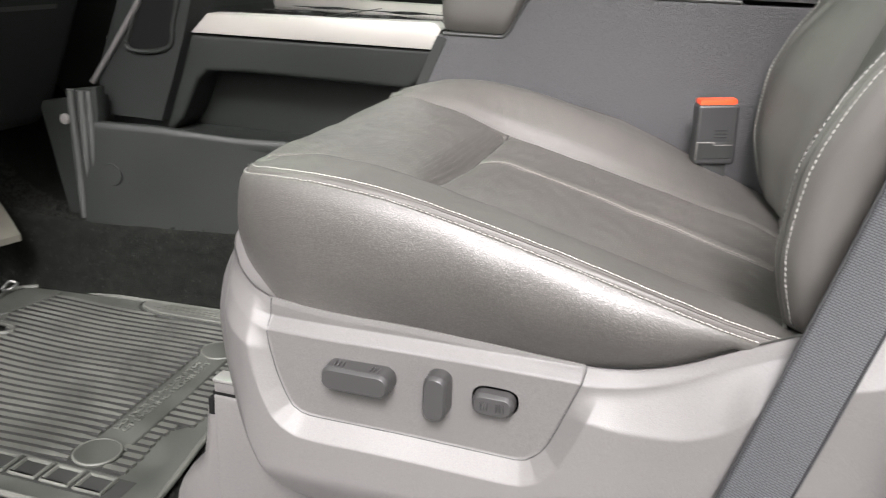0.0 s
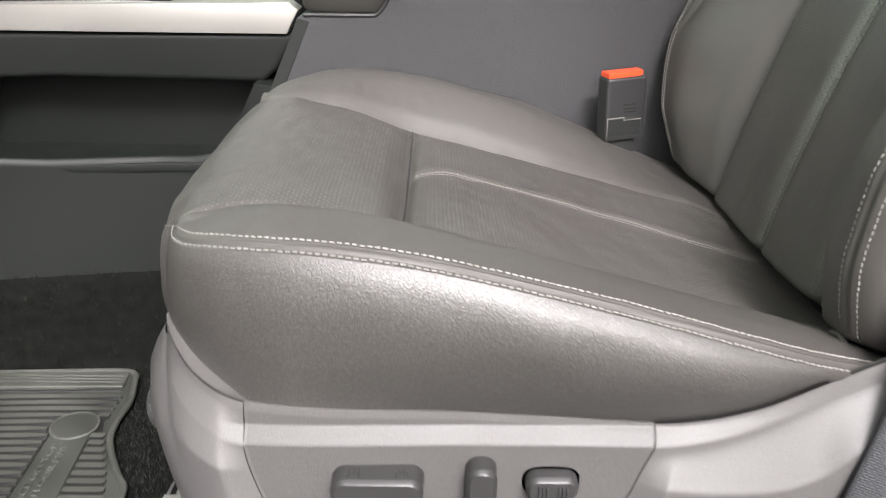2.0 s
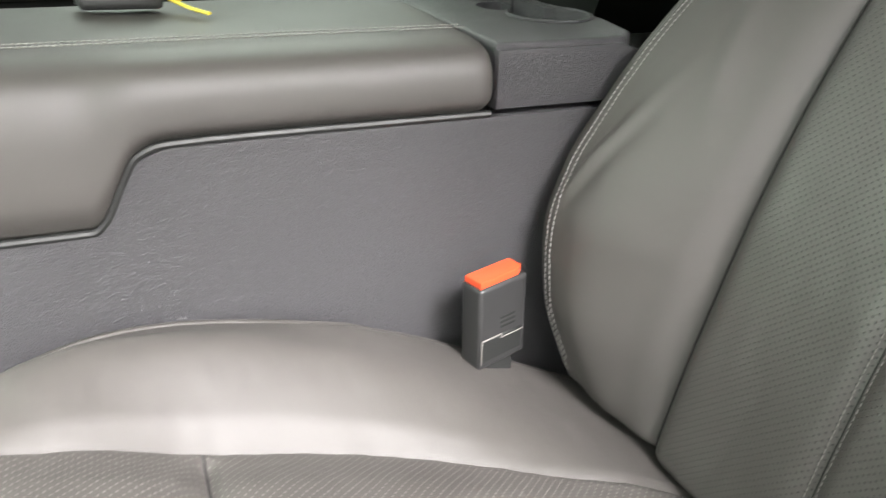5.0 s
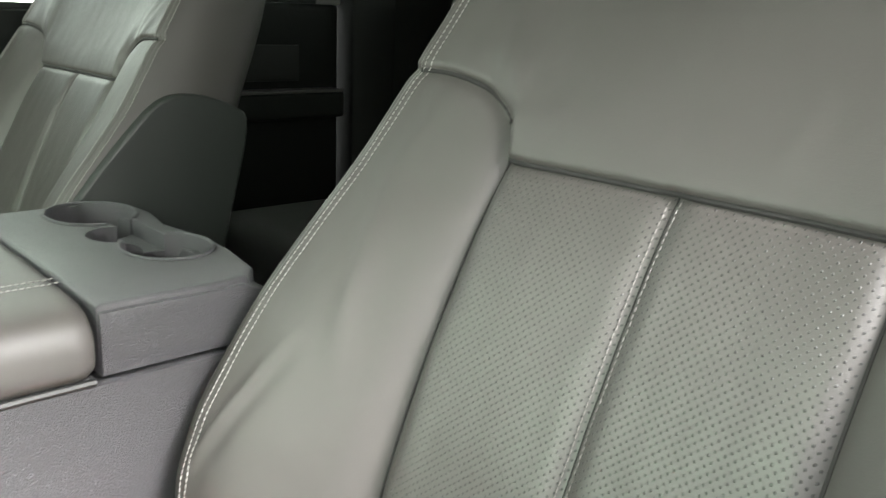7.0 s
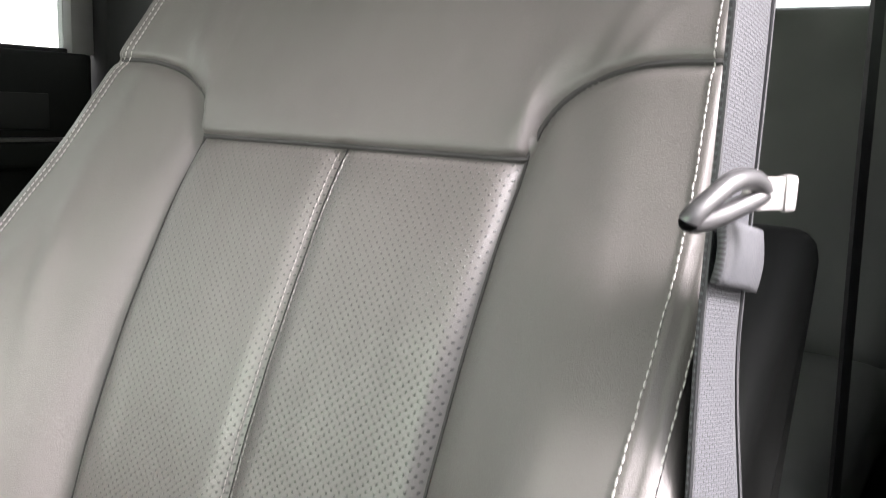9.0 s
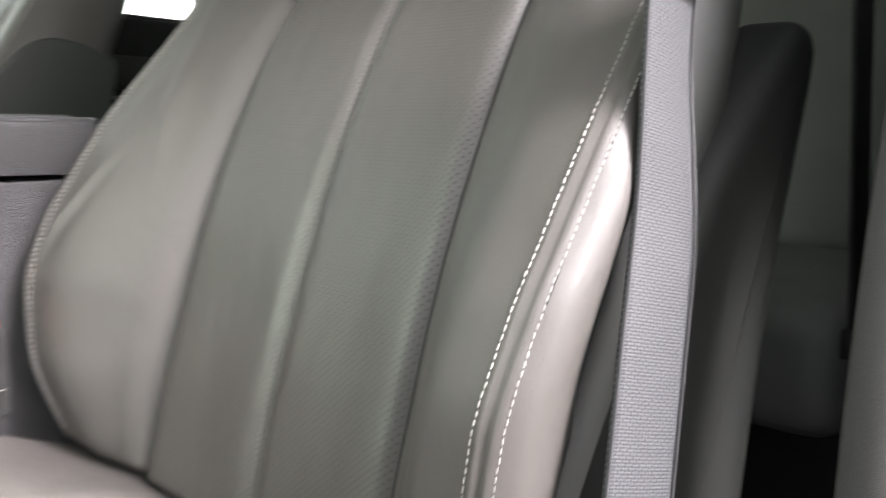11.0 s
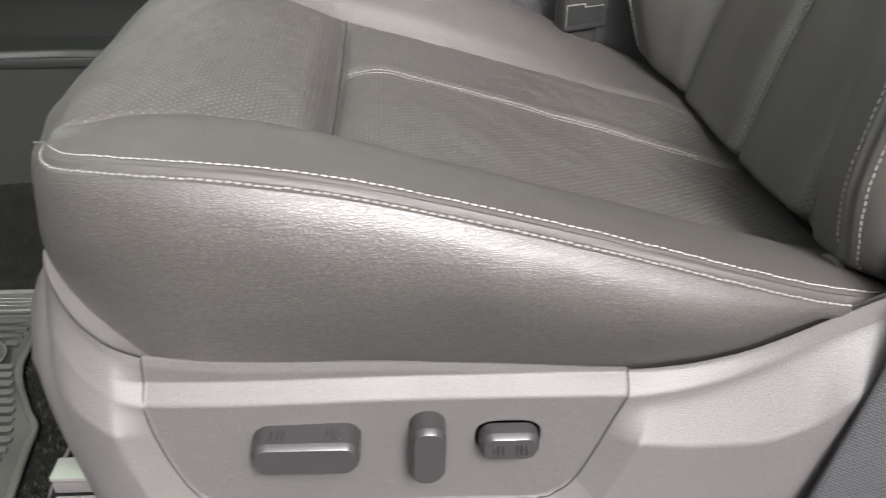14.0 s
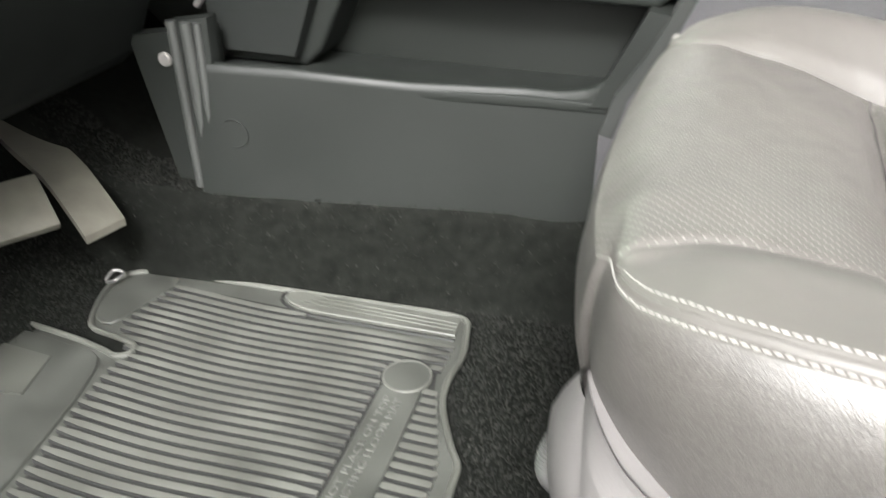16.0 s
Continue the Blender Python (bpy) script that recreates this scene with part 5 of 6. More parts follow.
part("arm", tube_bm([(-0.82, 0.43, 0.075), (-0.92, 0.43, 0.18), (-1.0, 0.43, 0.40)], 0.013, 8), M["steel"], brake, "steel pedal arm")

# ======================= cabin floor and tunnel =======================
def carpet_z(x, y):
    z = -0.090 + 0.003 * noise.noise(Vector((x * 5, y * 5, 0))) + 0.0015 * noise.noise(Vector((x * 20, y * 20, 4)))
    z += 0.156 * float(smoothstep(lean_y(x) - 0.018, lean_y(x) + 0.004, y)) * float(1 - smoothstep(0.98, 1.08, y))
    z += 0.30 * float(smoothstep(-0.72, -1.15, x)) if x < -0.72 else 0
    return z + 0.012 * float(smoothstep(-0.10, 0.0, x)) * float(1 - smoothstep(0.5, 0.7, x)) * (0.6 + 0.8 * noise.noise(Vector((x * 14, y * 14, 1))))


def carpet_sheet():
    xs = np.linspace(-1.3, 2.15, 150)
    ys = np.concatenate([np.linspace(-0.13, 0.54, 34), np.linspace(0.545, 0.70, 40), np.linspace(0.75, 1.72, 14)])
    v = []
    for x in xs:
        for y in ys:
            v.append((x, y, carpet_z(x, y)))
    return v, grid_faces(len(xs), len(ys))


cv, cf = carpet_sheet()
tagged(link_mesh("floor", cv, cf, M["carpet"]), "dark pile carpet over the cabin floor and tunnel", "floor", kind="structure")

def carpet_pile(count):
    """Short leaning yarn ends over the part of the carpet that lies open."""
    rng = random.Random(11)
    v, f = [], []
    while len(f) < count:
        x, y = rng.uniform(-1.0, 0.12), rng.uniform(-0.04, 0.68)
        if -0.70 < x < -0.21 and 0.03 < y < 0.54:
            continue
        z, a = carpet_z(x, y), rng.uniform(0, 2 * math.pi)
        h, w, lx, ly = rng.uniform(0.004, 0.0075), 0.0011, rng.gauss(0, 0.003), rng.gauss(0, 0.003)
        k = len(v)
        v += [(x - w * math.cos(a), y - w * math.sin(a), z - 0.001), (x + w * math.cos(a), y + w * math.sin(a), z - 0.001), (x + lx, y + ly, z + h)]
        f.append((k, k + 1, k + 2))
    return link_mesh("carpet_pile", v, f, M["pile"], None, "", False)


M["pile"] = principled("dark_yarn", (0.014, 0.015, 0.013), 0.9, 0, 0.1)[0]
_yarn = M["pile"].node_tree
_tone = _yarn.nodes.new("ShaderNodeValToRGB")
_tone.color_ramp.elements[0].color, _tone.color_ramp.elements[1].color = (0.005, 0.0055, 0.005, 1), (0.026, 0.026, 0.023, 1)
_isle = _yarn.nodes.new("ShaderNodeNewGeometry")
_yarn.links.new(_isle.outputs["Random Per Island"], _tone.inputs[0])
_yarn.links.new(_tone.outputs[0], _yarn.nodes["Principled BSDF"].inputs["Base Color"])
tagged(carpet_pile(42000), "short dark carpet pile on the cabin floor", "carpet pile", kind="stuff")

# ======================= rubber floor mat =======================
mat_thing = thing("floor_mat", "dusty grey ribbed rubber floor mat on the carpet", "floor mat")
MZ = -0.079
mat_out = [(-0.300, 0.602), (-0.240, 0.605), (-0.215, 0.605), (-0.201, 0.601), (-0.193, 0.592), (-0.189, 0.575), (-0.178, 0.52), (-0.180, 0.47), (-0.172, 0.42), (-0.140, 0.355), (-0.122, 0.325), (-0.118, 0.285), (-0.108, 0.20), (-0.092, 0.10), (-0.090, 0.04), (-0.11, 0.02), (-0.80, 0.02), (-0.85, 0.06), (-0.85, 0.36), (-0.83, 0.392), (-0.79, 0.40), (-0.70, 0.392), (-0.645, 0.382), (-0.622, 0.376), (-0.606, 0.386), (-0.612, 0.404), (-0.645, 0.412), (-0.690, 0.420), (-0.712, 0.445), (-0.735, 0.50), (-0.738, 0.545), (-0.715, 0.568), (-0.66, 0.580)]
part("sheet", prism_bm([(p[0], p[1]) for p in smooth_loop([(a, b, 0) for a, b in mat_out], 4)], "z", MZ - 0.006, MZ, 0.002, 1), M["rubber_pad"], mat_thing, "dusty rubber base sheet")
border_pts = [Vector((p[0], p[1], MZ + 0.002)) for p in smooth_loop([(a, b, 0) for a, b in mat_out], 6)]
border_pts.append(border_pts[0])
part("border", tube_bm(border_pts, 0.0045, 8, cap=False), M["rubber"], mat_thing, "raised rubber border")
pad_z = MZ + 0.0046


def flat_pad(name, outline, top, label, n=4):
    return part(name, prism_bm([(p[0], p[1]) for p in smooth_loop([(a, b, 0) for a, b in outline], n)], "z", MZ - 0.001, top, 0.0015, 1), M["rubber_pad"], mat_thing, label)


flat_pad("heel_strip", [(-0.204, 0.599), (-0.44, 0.593), (-0.46, 0.590), (-0.470, 0.582), (-0.470, 0.574), (-0.460, 0.563), (-0.445, 0.556), (-0.425, 0.551), (-0.41, 0.550), (-0.200, 0.556)], pad_z + 0.0012, "smooth rubber strip", 1).data.materials[0] = M["rubber"]
# dark tube paints the shade of the groove round the strip
part("strip_groove", tube_bm([(q[0], q[1], MZ + 0.0004) for q in smooth_loop([(-0.20, 0.603, 0), (-0.45, 0.597, 0), (-0.475, 0.587, 0), (-0.473, 0.568, 0), (-0.447, 0.551, 0), (-0.41, 0.545, 0), (-0.20, 0.551, 0)], 5, False)], 0.0026, 6), M["groove_shade"], mat_thing, "tube painted dark for the groove shade round the strip")
for k in range(3):
    part("strip_line", box_bm((-0.44 + 0.012 * k, 0.566 + 0.0085 * k, pad_z + 0.0005), (-0.205, 0.5675 + 0.0085 * k, pad_z + 0.0022), 0.0005, 1), M["rubber"], mat_thing)
flat_pad("foot_rest", [(-0.835, 0.05), (-0.835, 0.36), (-0.80, 0.385), (-0.70, 0.378), (-0.64, 0.366), (-0.615, 0.30), (-0.60, 0.22), (-0.585, 0.12), (-0.58, 0.05)], pad_z - 0.001, "plain rubber foot rest area", 3)
part("rest_panel", prism_bm([(-0.80, 0.25), (-0.79, 0.35), (-0.70, 0.345), (-0.68, 0.27)], "z", pad_z - 0.002, pad_z + 0.0012, 0.001, 1), M["rubber"], mat_thing)
flat_pad("corner_tab", [(-0.72, 0.46), (-0.725, 0.54), (-0.70, 0.560), (-0.645, 0.566), (-0.655, 0.50), (-0.675, 0.435)], pad_z - 0.001, "raised corner tab", 3)
ribbon = flat_pad("text_ribbon", [(-0.258, 0.44), (-0.205, 0.44), (-0.196, 0.30), (-0.192, 0.15), (-0.246, 0.15), (-0.252, 0.30)], pad_z - 0.0005, "rubber ribbon with moulded lettering", 1)
for body, x0 in (("DO NOT PLACE ON TOP", -0.2330), ("OF EXISTING FLOOR MAT", -0.2185)):
    fc = bpy.data.curves.new("lettering", "FONT")
    fc.body, fc.size, fc.extrude, fc.resolution_u = body, 0.0125, 0.0009, 2
    fob = bpy.data.objects.new("lettering", fc)
    scene.collection.objects.link(fob)
    bpy.context.view_layer.update()
    fme = bpy.data.meshes.new_from_object(fob.evaluated_get(bpy.context.evaluated_depsgraph_get()))
    bpy.data.objects.remove(fob)
    wide = max(v.co.x for v in fme.vertices)
    for v in fme.vertices:
        v.co = Vector((x0 - v.co.y - 0.02 * v.co.x, 0.185 + v.co.x * 0.225 / wide, pad_z + 0.0009 + v.co.z))
    fme.materials.clear()
    fme.materials.append(M["rubber_worn"])
    new("lettering", fme).parent = ribbon
for cx, cy3 in ((-0.232, 0.455), (-0.222, 0.130)):
    part("medallion", cyl_bm((cx, cy3, MZ + 0.0015), 0.0315, 0.009, "z", 40, 0.001), M["rubber_pad"], mat_thing, "round moulded medallion")
    part("medallion_ring", tube_bm([(cx + 0.0310 * math.cos(a), cy3 + 0.0310 * math.sin(a), pad_z) for a in np.linspace(0, 2 * math.pi, 48)], 0.0022, 6, cap=False), M["rubber"], mat_thing)
RIB_P, rib_z = 0.0163, MZ + 0.0044


def rib(x0, x1, y, w=0.0106):
    """One raised rubber rib with a gentle sag, as the mat lies on the carpet."""
    n = 14
    v, f = [], []
    for i in range(n):
        x = x0 + (x1 - x0) * i / (n - 1)
        sag = 0.010 * math.exp(-((x + 0.47) / 0.13) ** 2)
        e = 0.6 if i in (0, n - 1) else 1.0
        for dy, z in ((-w / 2, MZ - 0.001), (-w / 2 * 0.93 * e, rib_z), (w / 2 * 0.93 * e, rib_z), (w / 2, MZ - 0.001)):
            v.append((x, y + dy - sag, z))
    for i in range(n - 1):
        for k in range(3):
            f.append((i * 4 + k, i * 4 + k + 1, (i + 1) * 4 + k + 1, (i + 1) * 4 + k))
    f += [(3, 2, 1, 0), tuple((n - 1) * 4 + k for k in range(4))]
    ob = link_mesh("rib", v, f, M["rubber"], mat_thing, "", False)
    # rib sides take the same dark colour, as shade painted on them
    ob.data.materials.append(M["groove_shade"])
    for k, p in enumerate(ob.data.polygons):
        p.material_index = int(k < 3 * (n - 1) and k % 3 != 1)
    return ob


def rib_left(y):
    return float(np.interp(y, [0.05, 0.12, 0.22, 0.30, 0.366, 0.39, 0.41, 0.45, 0.56], [-0.572, -0.574, -0.592, -0.606, -0.612, -0.600, -0.64, -0.662, -0.64]))


def rib_right(y):
    return float(np.interp(y, [0.05, 0.14, 0.19, 0.222, 0.232, 0.30, 0.36, 0.42, 0.47, 0.54], [-0.160, -0.160, -0.168, -0.162, -0.141, -0.138, -0.156, -0.180, -0.194, -0.194]))


gy = np.linspace(0.098, 0.552, 40)
floor_out = [(rib_left(v) + 0.004, v) for v in gy] + [(rib_right(v) - 0.004 if v < 0.54 else -0.42, v) for v in gy[::-1]]
# groove shade painted as a dark sheet under the ribs
part("groove_floor", prism_bm(floor_out, "z", MZ - 0.002, MZ + 0.0006, 0), M["groove_shade"], mat_thing, "sheet painted dark for the shade between ribs", False)
y = 0.548
while y > 0.10:
    left = rib_left(y)
    gap_l = gap_r = None
    for cx, cy3 in ((-0.232, 0.455), (-0.222, 0.130)):
        if abs(y - cy3) < 0.0335:
            h = math.sqrt(0.0340 ** 2 - (y - cy3) ** 2)
            gap_l, gap_r = cx - h - 0.002, cx + h + 0.002
    if gap_l is None and y < 0.45:
        gap_l, gap_r = float(np.interp(y, [0.15, 0.44], [-0.250, -0.262])), float(np.interp(y, [0.15, 0.44], [-0.188, -0.201]))
    right = rib_right(y)
    if gap_l is None:
        rib(left, -0.42 if y > 0.535 else right, y)
    else:
        rib(left, gap_l, y)
        if right - gap_r > 0.012:
            rib(gap_r, right, y)
    y -= RIB_P
# moulded lettering near the sill, as plain rimmed blocks; channel and blocks painted shade-dark
part("letter_channel", box_bm((-0.62, 0.050, MZ - 0.002), (-0.135, 0.094, MZ + 0.0006), 0), M["groove_shade"], mat_thing, "strip painted dark for the shade round the blocks", False)
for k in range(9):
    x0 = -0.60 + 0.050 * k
    bar = part("letter_bar", box_bm((x0, 0.055, MZ), (x0 + 0.041, 0.089, MZ + 0.0016), 0.001, 1), M["groove_shade"], mat_thing, "raised plain block")
    rim_pts = smooth_loop([(x0 + 0.001, 0.056, MZ + 0.0024), (x0 + 0.040, 0.056, MZ + 0.0024), (x0 + 0.040, 0.088, MZ + 0.0024), (x0 + 0.001, 0.088, MZ + 0.0024)], 1)
    part("block_rim", tube_bm(rim_pts + [rim_pts[0], rim_pts[1]], 0.0034, 6), M["rubber"], bar, "raised rubber rim")
clip = thing("mat_clip", "small clear plastic clip on the carpet", "clip")
part("clip_body", tube_bm(smooth_loop([(-0.745, 0.52, -0.07), (-0.735, 0.53, -0.055), (-0.722, 0.535, -0.06), (-0.728, 0.52, -0.066)], 6), 0.0028, 6), M["loom"], clip, "translucent clip")

# rear floor mat
rear_mat = thing("rear_floor_mat", "black ribbed rubber mat behind the driver seat", "floor mat")
part("sheet", box_bm((0.80, 0.0, -0.080), (1.25, 0.62, -0.070), 0.003), M["dark"], rear_mat, "black rubber sheet")
for k in range(24):
    part("rib", box_bm((0.815 + 0.018 * k, 0.02, -0.071), (0.825 + 0.018 * k, 0.60, -0.064), 0.002, 1), M["darkgrey"], rear_mat)

# ======================= passenger seat and rear bench =======================
def share(ob, parent, off):
    """Another object on the same mesh, moved."""
    o = new(ob.name.split(".")[0], ob.data)
    o.parent = parent
    o.location = off
    if "label" in ob:
        tagged(o, ob["label"])
    return o


M["cover"] = textured("smooth_green_grey_cover", (0.026, 0.0295, 0.0265), 0.42, 900, 0.15, spec=0.5, dist=0.0004, vary=0.06)[0]
M["bench"] = textured("bench_leather", (0.15, 0.16, 0.145), 0.4, 600, 0.2, kind="voronoi", dist=0.0005)[0]
pseat = thing("passenger_seat", "grey leather passenger seat with white stitching", "car seat", "front seats")
tagged(seat, group="front seats")
POFF = (-0.005, 1.068, 0.0)
for top in (cushion, backrest):
    t2 = share(top, pseat, POFF)
    for ch in top.children:
        if not (top is backrest and ch.name.split(".")[0] in ("side_panel", "back_panel")):
            share(ch, t2, (0, 0, 0))
for s in (-1, 1):
    sv2, nz, nd = [], 90, 18
    for i in range(nz):
        z = 0.18 + 0.87 * i / (nz - 1)
        h = reach(s, z)
        x0, x1 = back_face(MID + s * h, z) + POFF[0], float(back_rear(z)) + 0.022
        for k in range(nd):
            t = k / (nd - 1)
            y = MID + POFF[1] + s * (h + 0.010 * math.sin(math.pi * min(1, t * 1.3)) * (t < 0.77) - 0.030 * max(0, (t - 0.72) / 0.28) ** 2)
            sv2.append((x0 + (x1 - x0) * t, y, z))
        sv2.append((x1, MID + POFF[1], z))
    link_mesh("side_panel", sv2, grid_faces(nz, nd + 1), M["leather_soft"], pseat, "smooth leather side of the backrest")
part("side_cover", prism_bm([tuple(p)[:2] for p in smooth_loop([(0.60, 0.20, 0), (0.585, 0.40, 0), (0.627, 0.53, 0), (0.668, 0.589, 0), (0.732, 0.660, 0), (0.777, 0.700, 0), (0.822, 0.708, 0), (0.882, 0.690, 0), (0.902, 0.655, 0), (0.865, 0.50, 0), (0.84, 0.35, 0), (0.82, 0.20, 0)], 4)], "y", 1.076, 1.12, 0.005, 3), M["cover"], pseat, "dark smooth side cover")

M["hinge"] = textured("dull_black_hinge_cover", (0.011, 0.012, 0.011), 0.7, 900, 0.2, spec=0.2, dist=0.0004)[0]
hinge = [tuple(q)[:2] for q in smooth_loop([(0.655, 0.16, 0), (0.672, 0.30, 0), (0.712, 0.42, 0), (0.764, 0.52, 0), (0.836, 0.600, 0), (0.892, 0.648, 0), (0.928, 0.672, 0), (0.957, 0.660, 0), (0.956, 0.62, 0), (0.90, 0.45, 0), (0.85, 0.2, 0), (0.75, 0.14, 0)], 5)]
for own, y0, y1 in ((seat, 0.016, 0.080), (pseat, 1.56, 1.64)):
    part("hinge_cover", prism_bm(hinge, "y", y0, y1, 0.022, 5), M["hinge"], own, "dark rounded plastic hinge cover")

bench = thing("rear_bench", "dark green grey leather rear bench", "rear seat")


def pillow(name, lo, hi, r, mat, parent, label, seed=0, lean=0.0):
    bm = box_bm(lo, hi, r, 5)
    for v in bm.verts:
        v.co.x += lean * max(0.0, v.co.z - 0.38)
        v.co += Vector((1, 0.3, 1)) * 0.004 * noise.noise(v.co * 7 + Vector((seed, 0, 0)))
    return part(name, bm, mat, parent, label)


for k, (y0, y1) in enumerate(((0.02, 0.60), (0.605, 1.08), (1.085, 1.63))):
    pillow("bench_cushion", (1.12, y0, 0.26), (1.72, y1, 0.405), 0.055, M["bench"], bench, "rear bench cushion", k)
    pillow("bench_back", (1.62, y0, 0.38), (1.82, y1, 0.93), 0.06, M["bench"], bench, "rear bench backrest", k, 0.32)
part("bench_box", box_bm((1.24, 0.03, -0.09), (1.85, 1.64, 0.27), 0.01), M["dark"], bench, "black box under the bench")
rbk = thing("rear_buckle", "rear seat belt buckle with an orange red button", "belt buckle")
part("housing", box_bm((1.165, 0.185, 0.398), (1.255, 0.235, 0.425), 0.005), M["black"], rbk)
part("button", box_bm((1.156, 0.19, 0.401), (1.166, 0.23, 0.422), 0.003), M["red"], rbk)

# ======================= cabin shell =======================
def slab(name, lo, hi, mat, label, cat, bevel=0.003):
    return tagged(part(name, box_bm(lo, hi, bevel), mat), label, cat, kind="structure")


slab("ground", (-60, -60, -0.95), (60, 60, -0.9), M["ground"], "asphalt ground under the truck", "ground", 0)
slab("roof", (-0.55, -0.07, 1.24), (2.2, 1.74, 1.30), M["headliner"], "pale grey headliner under the roof", "roof", 0.01)
tagged(part("wall_rear", merge_bm([box_bm((2.12, -0.14, -0.14), (2.18, 1.80, 0.84), 0.003), box_bm((2.12, -0.14, 1.19), (2.18, 1.80, 1.28), 0.003), box_bm((2.12, -0.14, 0.84), (2.18, 0.16, 1.19), 0.003), box_bm((2.12, 1.50, 0.84), (2.18, 1.80, 1.19), 0.003)]), M["darkgrey"]), "dark rear cab wall round the back window", "wall", kind="structure")
slab("firewall", (-1.34, -0.14, -0.14), (-1.28, 1.80, 0.74), M["dark"], "black firewall", "wall")
slab("dash_top", (-1.30, -0.12, 0.68), (-0.52, 1.74, 0.78), M["darkgrey"], "dark dashboard top", "dashboard", 0.02)
slab("dash_far", (-1.28, 0.99, 0.10), (-0.62, 1.72, 0.69), M["darkgrey"], "dark glove box side of the dashboard", "dashboard", 0.03)

# passenger side: front door, rear door with armrest, window openings and frames
door_f = thing("door_1", "dark grey front passenger door trim", "door", "passenger doors", "structure")
part("trim_panel", box_bm((-0.90, 1.72, -0.10), (0.86, 1.78, 0.80), 0.012), M["console_smooth"], door_f, "dark door trim")
part("arm_rest", box_bm((-0.20, 1.66, 0.50), (0.55, 1.73, 0.57), 0.02, 3), M["darkgrey"], door_f, "padded arm rest")
door_r = thing("door_2", "dark grey rear passenger door trim with a pale arm rest edge", "door", "passenger doors", "structure")
part("trim_panel", box_bm((0.98, 1.715, -0.10), (1.515, 1.78, 0.832), 0.014, 3), M["console_smooth"], door_r, "dark door trim")
part("arm_rest", box_bm((1.00, 1.650, 0.578), (1.49, 1.725, 0.640), 0.014, 3), M["console_smooth"], door_r, "arm rest ledge")
part("arm_edge", box_bm((1.02, 1.652, 0.637), (1.485, 1.70, 0.6445), 0.003, 2), M["shield"], door_r, "paler strip along the arm rest edge")
part("handle_cup", box_bm((1.10, 1.708, 0.66), (1.40, 1.7165, 0.74), 0.003), M["dark"], door_r, "dark pull recess")
part("lower_pocket", box_bm((1.00, 1.67, 0.04), (1.48, 1.72, 0.30), 0.012), M["dark"], door_r, "black lower pocket")
slab("pillar_far", (0.86, 1.70, -0.10), (0.98, 1.79, 1.26), M["darkgrey"], "dark centre pillar trim", "pillar", 0.012)
# the pale colour stands in for daylight falling on the frame
slab("pillar_rear_frame", (1.468, 1.722, 0.83), (1.525, 1.78, 1.26), M["pillar"], "door frame beside the window, coloured pale for the daylight on it", "pillar", 0.006)
slab("pillar_rear", (1.53, 1.68, -0.10), (1.66, 1.80, 1.26), M["dark"], "dark rear pillar", "pillar", 0.01)
slab("quarter_panel", (1.66, 1.70, -0.10), (2.14, 1.80, 1.26), M["darkgrey"], "dark rear quarter trim", "wall", 0.01)
for nm, x0, x1 in (("window_1", -0.85, 0.86), ("window_2", 0.98, 1.468)):
    w = thing(nm, "green tinted side window", "window", "side windows", "structure")
    pane = part("pane", box_bm((x0, 1.752, 0.78 if nm == "window_1" else 0.82), (x1, 1.757, 1.25), 0), M["glass"], w, "tinted pane", False)
    pane.visible_shadow = False
    part("seal", box_bm((x0, 1.74, 0.80 if nm == "window_1" else 0.832), (x1, 1.77, 0.812 if nm == "window_1" else 0.842), 0.002), M["dark"], w, "black rubber seal")
hz = bpy.data.materials.new("bright_overcast_distance")
hz.use_nodes = True
hn = hz.node_tree.nodes
hn.remove(hn["Principled BSDF"])
he = hn.new("ShaderNodeEmission")
he.inputs[0].default_value, he.inputs[1].default_value = (0.97, 1.0, 0.97, 1), 1.3
hz.node_tree.links.new(he.outputs[0], hn["Material Output"].inputs[0])
slab("backdrop", (0.0, 9.0, -0.9), (14.0, 9.05, 6.0), hz, "bright overcast distance beyond the side window", "backdrop", 0)
# unseen back window, added so sky light reaches the rear bench
wb = thing("window_3", "unseen tinted back window added to light the cab", "window", "", "structure")
part("pane", box_bm((2.148, 0.16, 0.84), (2.152, 1.50, 1.19), 0), M["glass"], wb, "tinted pane", False).visible_shadow = False
ws = thing("windscreen", "green tinted windscreen", "window", "", "structure")
wp = part("pane", box_bm((-0.003, 0.0, 0.0), (0.003, 1.72, 0.90), 0, 1, Matrix.Translation((-1.24, 0.0, 0.74)) @ Matrix.Rotation(radians(52), 4, "Y")), M["screen"], ws, "tinted windscreen pane", False)
wp.visible_shadow = False

# driver side: rocker sill, centre pillar with grained trim, rear door
slab("sill", (-0.90, -0.16, -0.16), (0.72, -0.06, -0.075), M["darkgrey"], "dark sill plate", "sill", 0.012)
pil = thing("pillar_near", "grained grey centre pillar trim beside the seat belt", "pillar", "", "structure")
pp = smooth_loop([(0.66, -0.115, -0.10), (0.675, -0.112, 0.15), (0.688, -0.108, 0.38), (0.716, -0.105, 0.53), (0.765, -0.10, 0.65), (0.84, -0.095, 0.80), (0.87, -0.09, 1.22)], 6, False)
pv = []
for p in pp:
    for dx, dy in ((-0.008, 0.02), (0.0, -0.01), (0.03, -0.022), (0.10, -0.022), (0.10, 0.02), (0.03, 0.032)):
        pv.append((p.x + dx + 0.02, p.y + dy - 0.012, p.z))
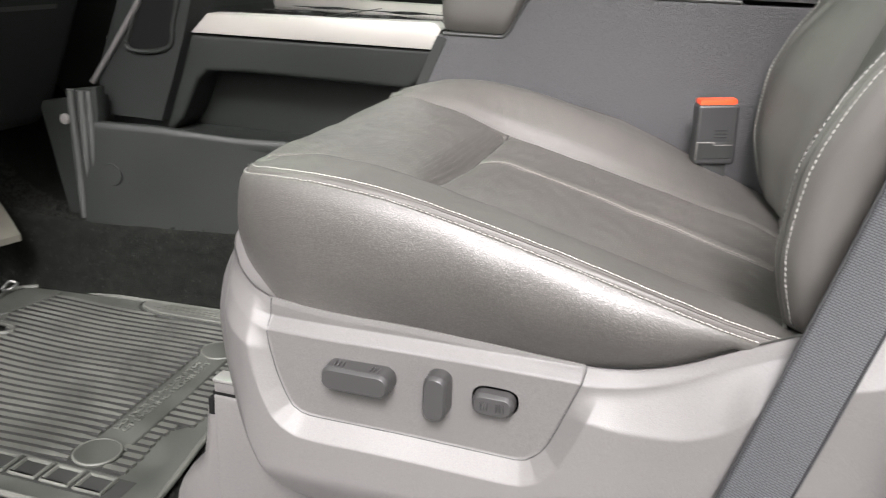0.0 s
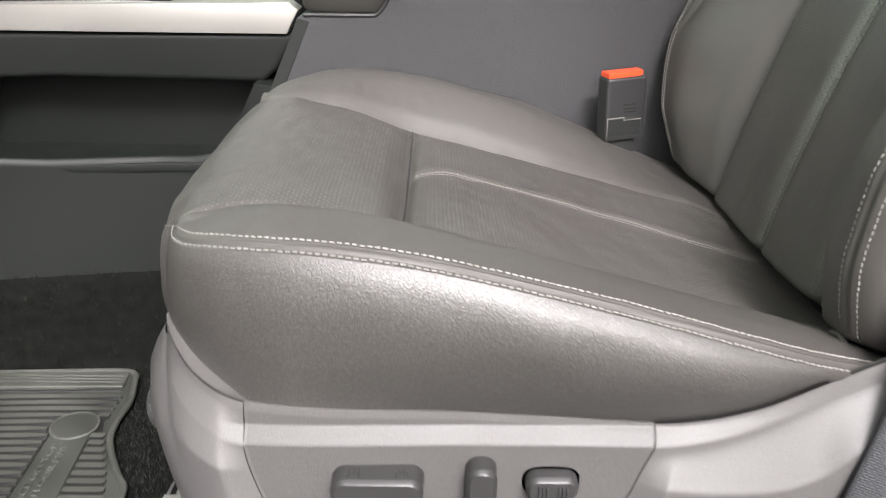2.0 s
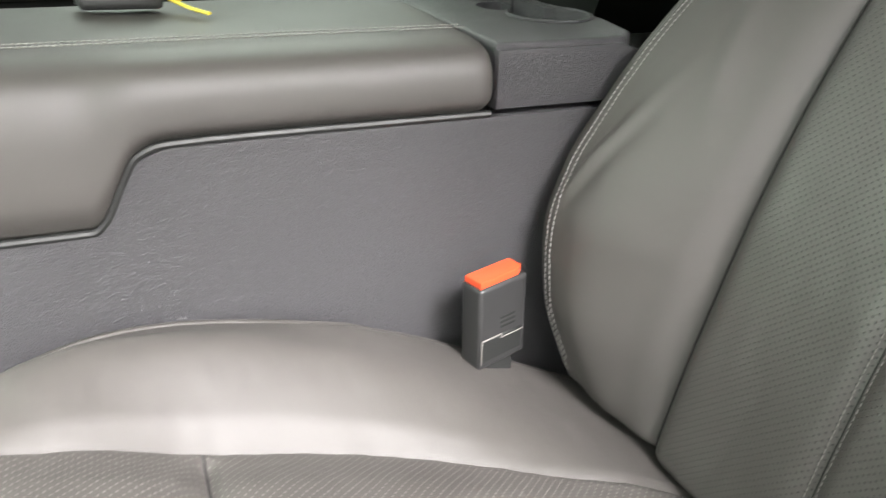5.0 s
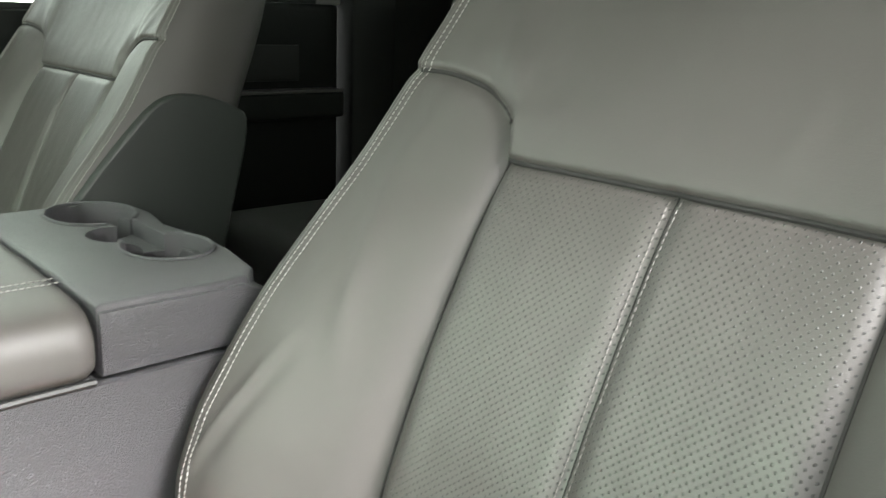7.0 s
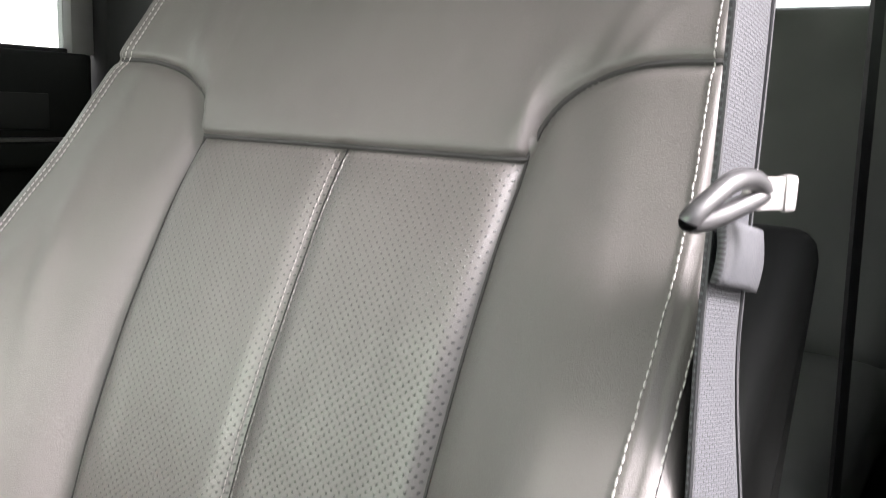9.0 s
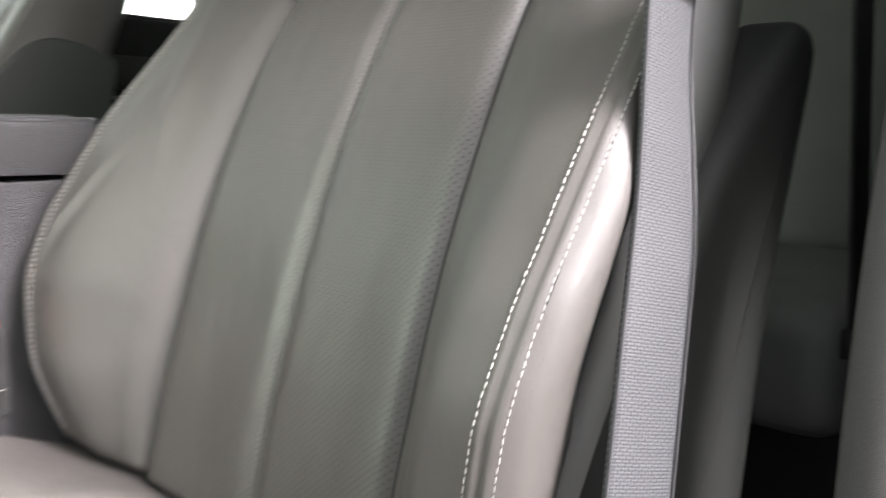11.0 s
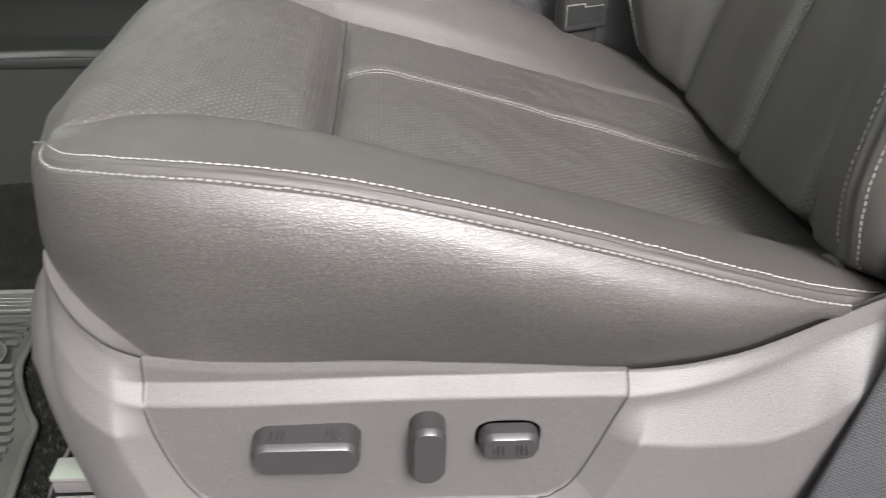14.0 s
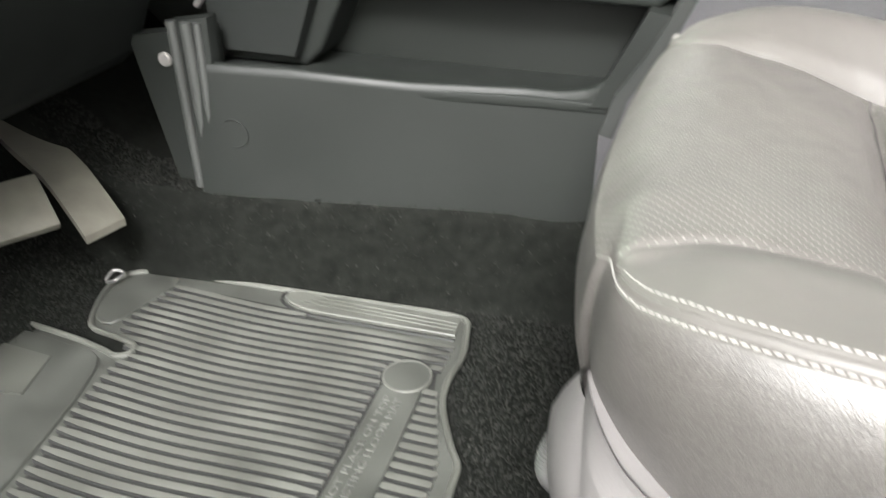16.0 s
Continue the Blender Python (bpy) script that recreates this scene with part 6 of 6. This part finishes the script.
link_mesh("trim_cover", pv, [(i * 6 + k, i * 6 + (k + 1) % 6, (i + 1) * 6 + (k + 1) % 6, (i + 1) * 6 + k) for i in range(len(pp) - 1) for k in range(6)] + [tuple(range(6))[::-1], tuple((len(pp) - 1) * 6 + k for k in range(6))], M["pillar_cover"], pil, "grained grey pillar cover")
rdn = thing("door_3", "dark grey rear driver side door with tinted glass", "door", "", "structure")
part("trim_panel", box_bm((0.90, -0.16, -0.12), (2.14, -0.10, 0.84), 0.01), M["darkgrey"], rdn, "dark door trim")
part("front_frame", box_bm((0.90, -0.16, 0.85), (1.00, -0.10, 1.28), 0.01), M["darkgrey"], rdn, "dark window frame")
part("rear_frame", box_bm((2.02, -0.16, 0.85), (2.14, -0.10, 1.28), 0.01), M["darkgrey"], rdn, "dark window frame")
part("top_frame", box_bm((1.00, -0.16, 1.20), (2.02, -0.10, 1.28), 0.01), M["darkgrey"], rdn, "dark window frame")
part("pane", box_bm((1.0, -0.135, 0.84), (2.02, -0.130, 1.20), 0), M["privacy"], rdn, "dark tinted pane", False)
rear_belt = thing("rear_belt", "black rear seat belt hanging from the pillar", "seat belt")
part("webbing", prism_bm([(0.93, 1.2), (0.985, 1.2), (1.055, 0.70), (1.115, 0.41), (1.068, 0.40), (1.008, 0.69)], "y", 0.006, 0.009, 0.0), M["dark"], rear_belt, "black webbing")
part("anchor", box_bm((1.062, 0.0, 0.375), (1.118, 0.014, 0.405), 0.004), M["dark"], rear_belt, "black belt anchor")

# the unseen open driver's door and front pillar close the place ahead of the opening
# door slab added out of view and angled to shade the footwell
slab("door_open", (-0.055, -1.12, -0.28), (0.055, 0.0, 0.78), M["darkgrey"], "unseen dark slab for the open driver door, shading the footwell", "door", 0.02).matrix_world = Matrix.Translation((-0.86, -0.14, 0.0)) @ Matrix.Rotation(radians(28), 4, "Z")
slab("pillar_front", (-1.30, -0.16, -0.16), (-0.86, -0.08, 0.76), M["darkgrey"], "dark front pillar trim beside the footwell", "pillar", 0.02)
slab("underbody", (-1.28, 0.12, -0.91), (2.12, 1.60, -0.14), M["dark"], "black underbody below the cabin floor", "underbody", 0.02)
